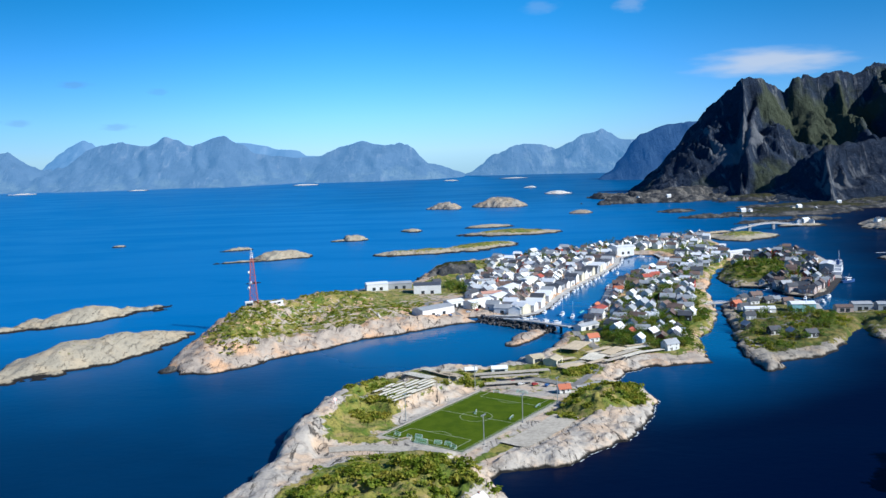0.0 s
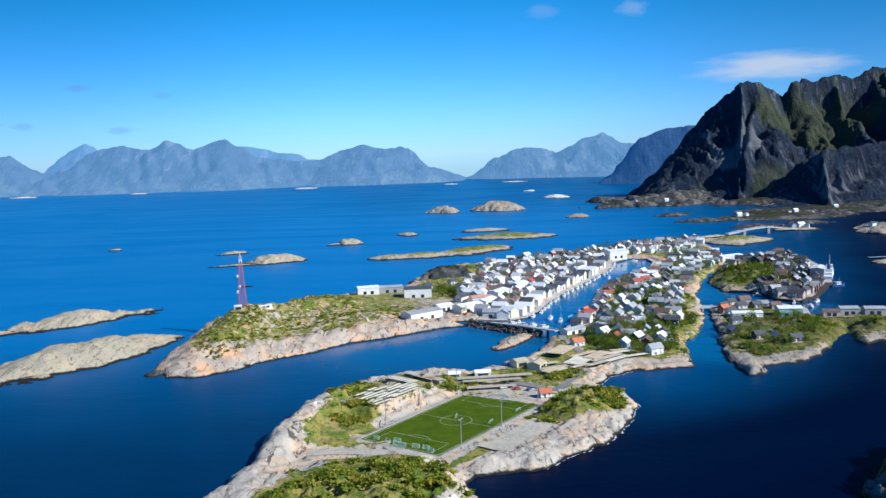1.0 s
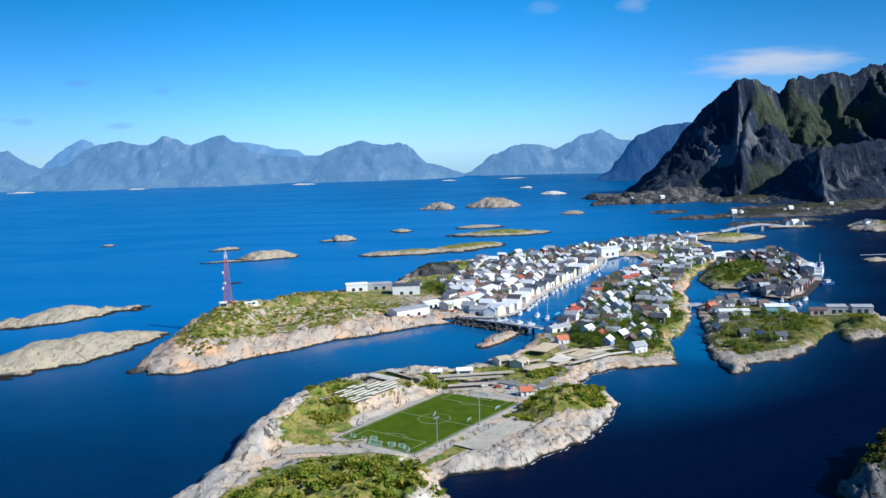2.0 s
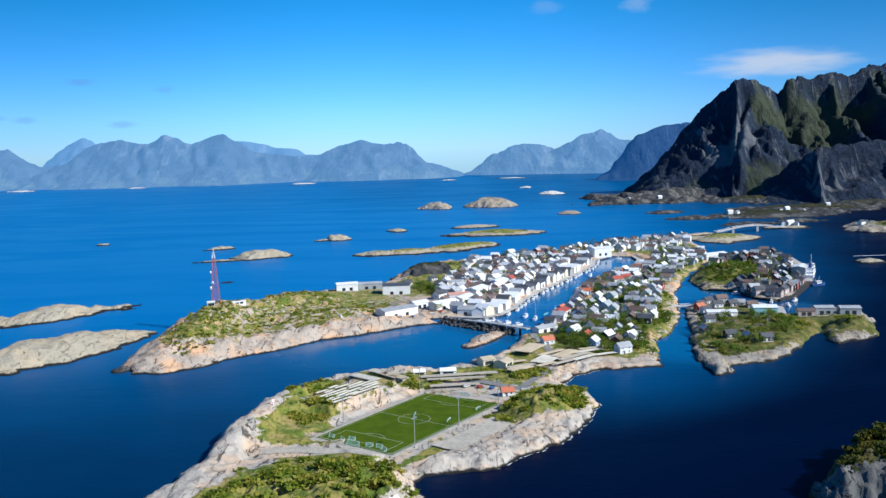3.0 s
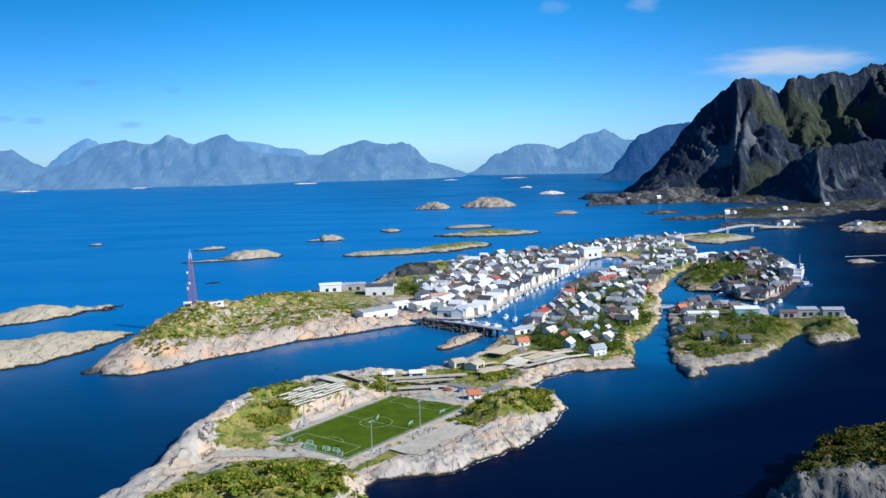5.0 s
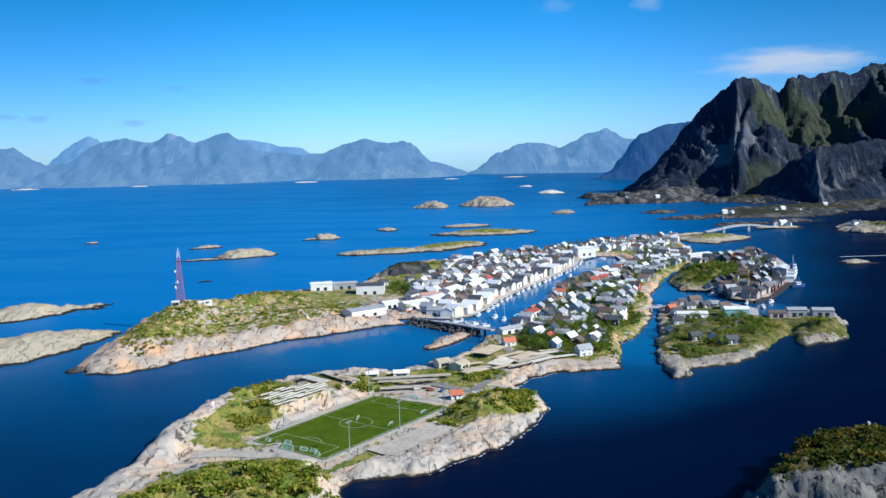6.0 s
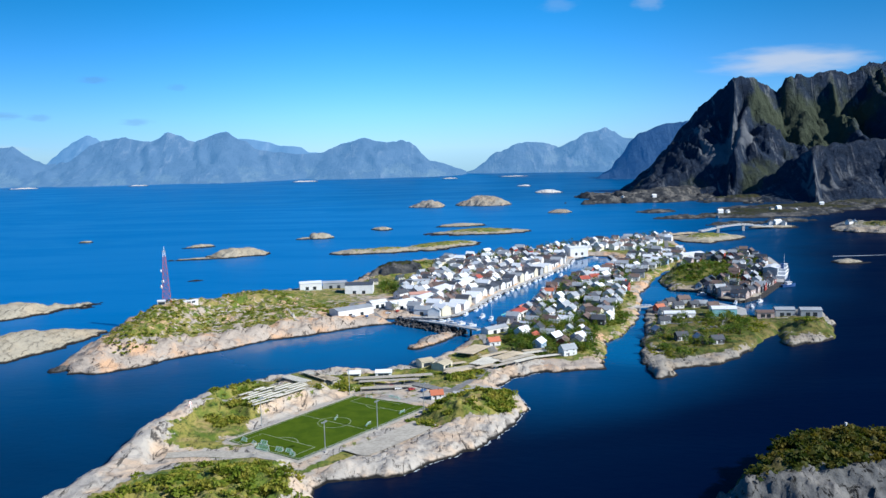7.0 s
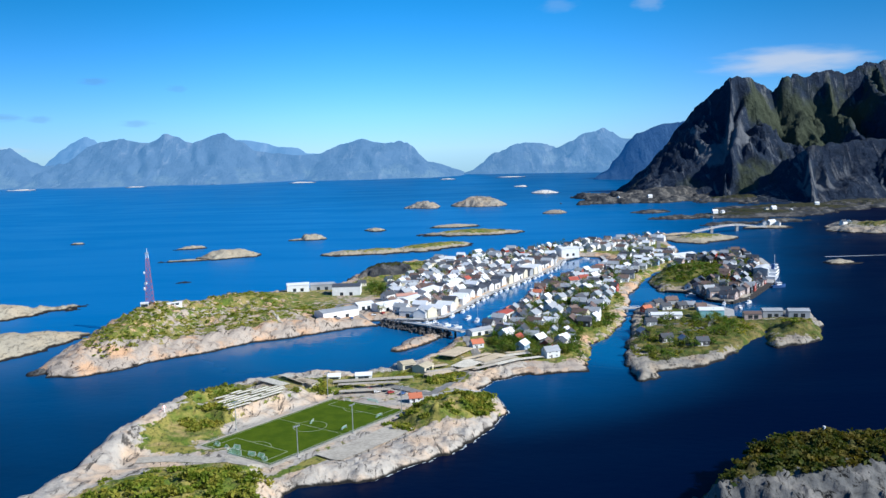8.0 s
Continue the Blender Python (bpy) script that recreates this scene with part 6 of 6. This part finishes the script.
trees = [tree(pose(140 + 3 * k, 606 + 5 * k, ground_z(140 + 3 * k, 606 + 5 * k)), h, 60 + k, w) for k, (h, w) in enumerate(((6.0, "small leafy garden tree between the houses"), (8.0, "broad leafy garden tree between the houses"), (4.6, "low bushy garden tree beside the houses")))]
groves = []
for area, count in ((EAST, 190), (WEST, 70), (NORTH_EAST, 60), ([(112, 612), (150, 596), (165, 640), (128, 660)], 40), ([(118, 590), (170, 570), (182, 640), (205, 690), (150, 690), (115, 640)], 110),
                    ([(205, 560), (240, 570), (300, 650), (300, 690), (240, 690), (215, 640)], 45), ([(-8, 850), (30, 835), (40, 900), (10, 915)], 24)):
    xs, ys = [p[0] for p in area], [p[1] for p in area]
    done = 0
    spots = np.array([(rng.uniform(min(xs), max(xs)), rng.uniform(min(ys), max(ys))) for _ in range(2500)])
    spots = spots[inside(spots[:, 0], spots[:, 1], area) > 0]
    spots = spots[land(spots[:, 0], spots[:, 1])[2] > 5]
    for x, y in spots.tolist():
        if done < count and free(x, y, -0.5):
            groves.append((y, x, rng.randrange(3), rng.uniform(0, 360)))
            done += 1
groves.sort()
for y, x, kind, turn in groves[:270]:
    copy_thing(trees[kind], pose(x, y, ground_z(x, y), 0, 0, turn))
far_leaves, far_trunks = [], Shape()
for k, (y, x, kind, turn) in enumerate(groves[270:]):
    tall, z = (6.0, 8.0, 4.6)[kind], ground_z(x, y)
    far_leaves.append(leaf_cloud(150, (tall * 0.55, tall * 0.55, tall * 0.5), 0.55, 900 + k) + np.array([x, y, z + tall * 0.62]))
    far_trunks.beam((x, y, z - 0.4), (x + 0.1, y + 0.1, z + tall * 0.6), 0.3, 5)
grove = thing("grove", "dark leafy trees scattered through the village", "trees", kind="stuff")
crowns = new("crowns", quads_mesh("crowns", np.concatenate(far_leaves), LEAVES))
crowns.parent = grove
part("trunks", far_trunks, BARK, grove)



def scrub(name, patches, seed, label, mat=HEATH, height=land, gaps=0.47):
    """Low scrub: leafy clumps over patches of ground. patches: x, y, half-long, half-wide, turn, clumps, size."""
    r = np.random.RandomState(seed)
    all_quads = []
    stock = [leaf_cloud(46, (1.0, 1.0, 0.38), 0.30, seed + k, 7) for k in range(12)]
    for x, y, a, b, turn, count, size in patches:
        c, s = math.cos(radians(turn)), math.sin(radians(turn))
        rad, ang = np.sqrt(r.uniform(0, 1, count)), r.uniform(0, math.tau, count)
        u, v = rad * np.cos(ang) * a, rad * np.sin(ang) * b
        px, py = x + c * u - s * v, y + s * u + c * v
        clump = fbm(px, py, 9, 3, seed)
        z, veg, d = height(px, py)
        for i in range(count):
            if d[i] < 6 or clump[i] < gaps:
                continue
            k = size * r.uniform(0.55, 1.25)
            t = r.uniform(0, math.tau)
            q = stock[r.randint(12)] * k
            ct, st = math.cos(t), math.sin(t)
            q = np.stack([q[..., 0] * ct - q[..., 1] * st, q[..., 0] * st + q[..., 1] * ct, q[..., 2]], -1)
            all_quads.append(q + np.array([px[i], py[i], z[i] + 0.28 * k]))
    return tagged(new(name, quads_mesh(name, np.concatenate(all_quads), mat)), label, "scrub", kind="stuff")


scrub("scrub", [(-18, 335, 54, 38, 15, 640, 2.9), (-30, 374, 32, 11, 8, 170, 2.0), (-10, 372, 20, 12, 8, 110, 2.4)], 3, "dense green scrub on the headland", HEATH)
scrub("scrub", [(88, 467, 34, 20, 55, 900, 2.2), (70, 452, 14, 8, 50, 160, 2.6), (64, 456, 14, 7, 50, 120, 1.9), (-38, 462, 26, 10, 62, 260, 1.9), (-44, 490, 20, 8, 50, 120, 1.5), (17, 516, 10, 8, 30, 120, 2.0), (8, 506, 16, 6, 40, 110, 2.2), (-40, 462, 16, 6, 54, 120, 2.4), (84, 531, 13, 8, 40, 170, 2.2), (96, 548, 18, 9, 50, 160, 1.5), (62, 540, 26, 8, 25, 160, 1.3)], 5, "green and yellow scrub round the football pitch", HEATH)
scrub("heath", [(-155, 655, 26, 60, 0, 420, 1.5), (-110, 700, 50, 42, 35, 620, 1.5), (-60, 755, 55, 38, 40, 520, 1.5), (-120, 790, 50, 34, 45, 380, 1.6)], 7, "mottled heath and low bushes on the spit")
scrub("heath", [(20, 1040, 48, 22, 50, 200, 2.2), (338, 930, 26, 78, -24, 900, 2.3), (205, 690, 18, 30, 20, 200, 1.8), (150, 600, 30, 20, 20, 260, 1.8), (280, 960, 14, 40, -20, 120, 1.8), (185, 720, 34, 62, 12, 520, 1.9), (225, 850, 24, 70, 16, 380, 1.9)], 9, "leafy scrub between the village gardens", LEAVES)
scrub("heath", [(225, 600, 20, 34, -20, 200, 1.6), (285, 655, 34, 24, 40, 460, 1.5), (348, 655, 20, 22, 30, 220, 1.7), (240, 690, 24, 16, 0, 120, 1.5)], 11, "yellow-green heath on the east island")


def knoll_ground(px, py):
    """The knoll's surface under each spot, by casting down on it."""
    knoll = bpy.data.objects["knoll"]
    z, ok = np.zeros(len(px)), np.zeros(len(px))
    for i in range(len(px)):
        hit, place, normal, _ = knoll.ray_cast((float(px[i]), float(py[i]), 100.0), (0, 0, -1))
        z[i], ok[i] = (place.z, 20 if place.z > 9.0 else 0) if hit else (0, 0)
    return z, ok, ok


scrub("scrub", [(245, 370, 60, 23, 28, 1150, 3.2)], 15, "low green scrub over the rock knoll, lens falloff put into its dark colour", KNOLL_LEAVES, knoll_ground, 0.42)

cairn = thing("marker_post", "small white sea marker on the scrubby knoll", "marker", pose(249, 384, float(knoll_ground(np.array([249.0]), np.array([384.0]))[0][0]) - 0.3))
part("post", Shape().beam((0, 0, 0), (0, 0, 3.0), 0.7, 8), WHITE_STEEL, cairn)
part("topmark", Shape().beam((0, 0, 3.0), (0, 0, 3.8), 1.1, 8), WHITE_STEEL, cairn)
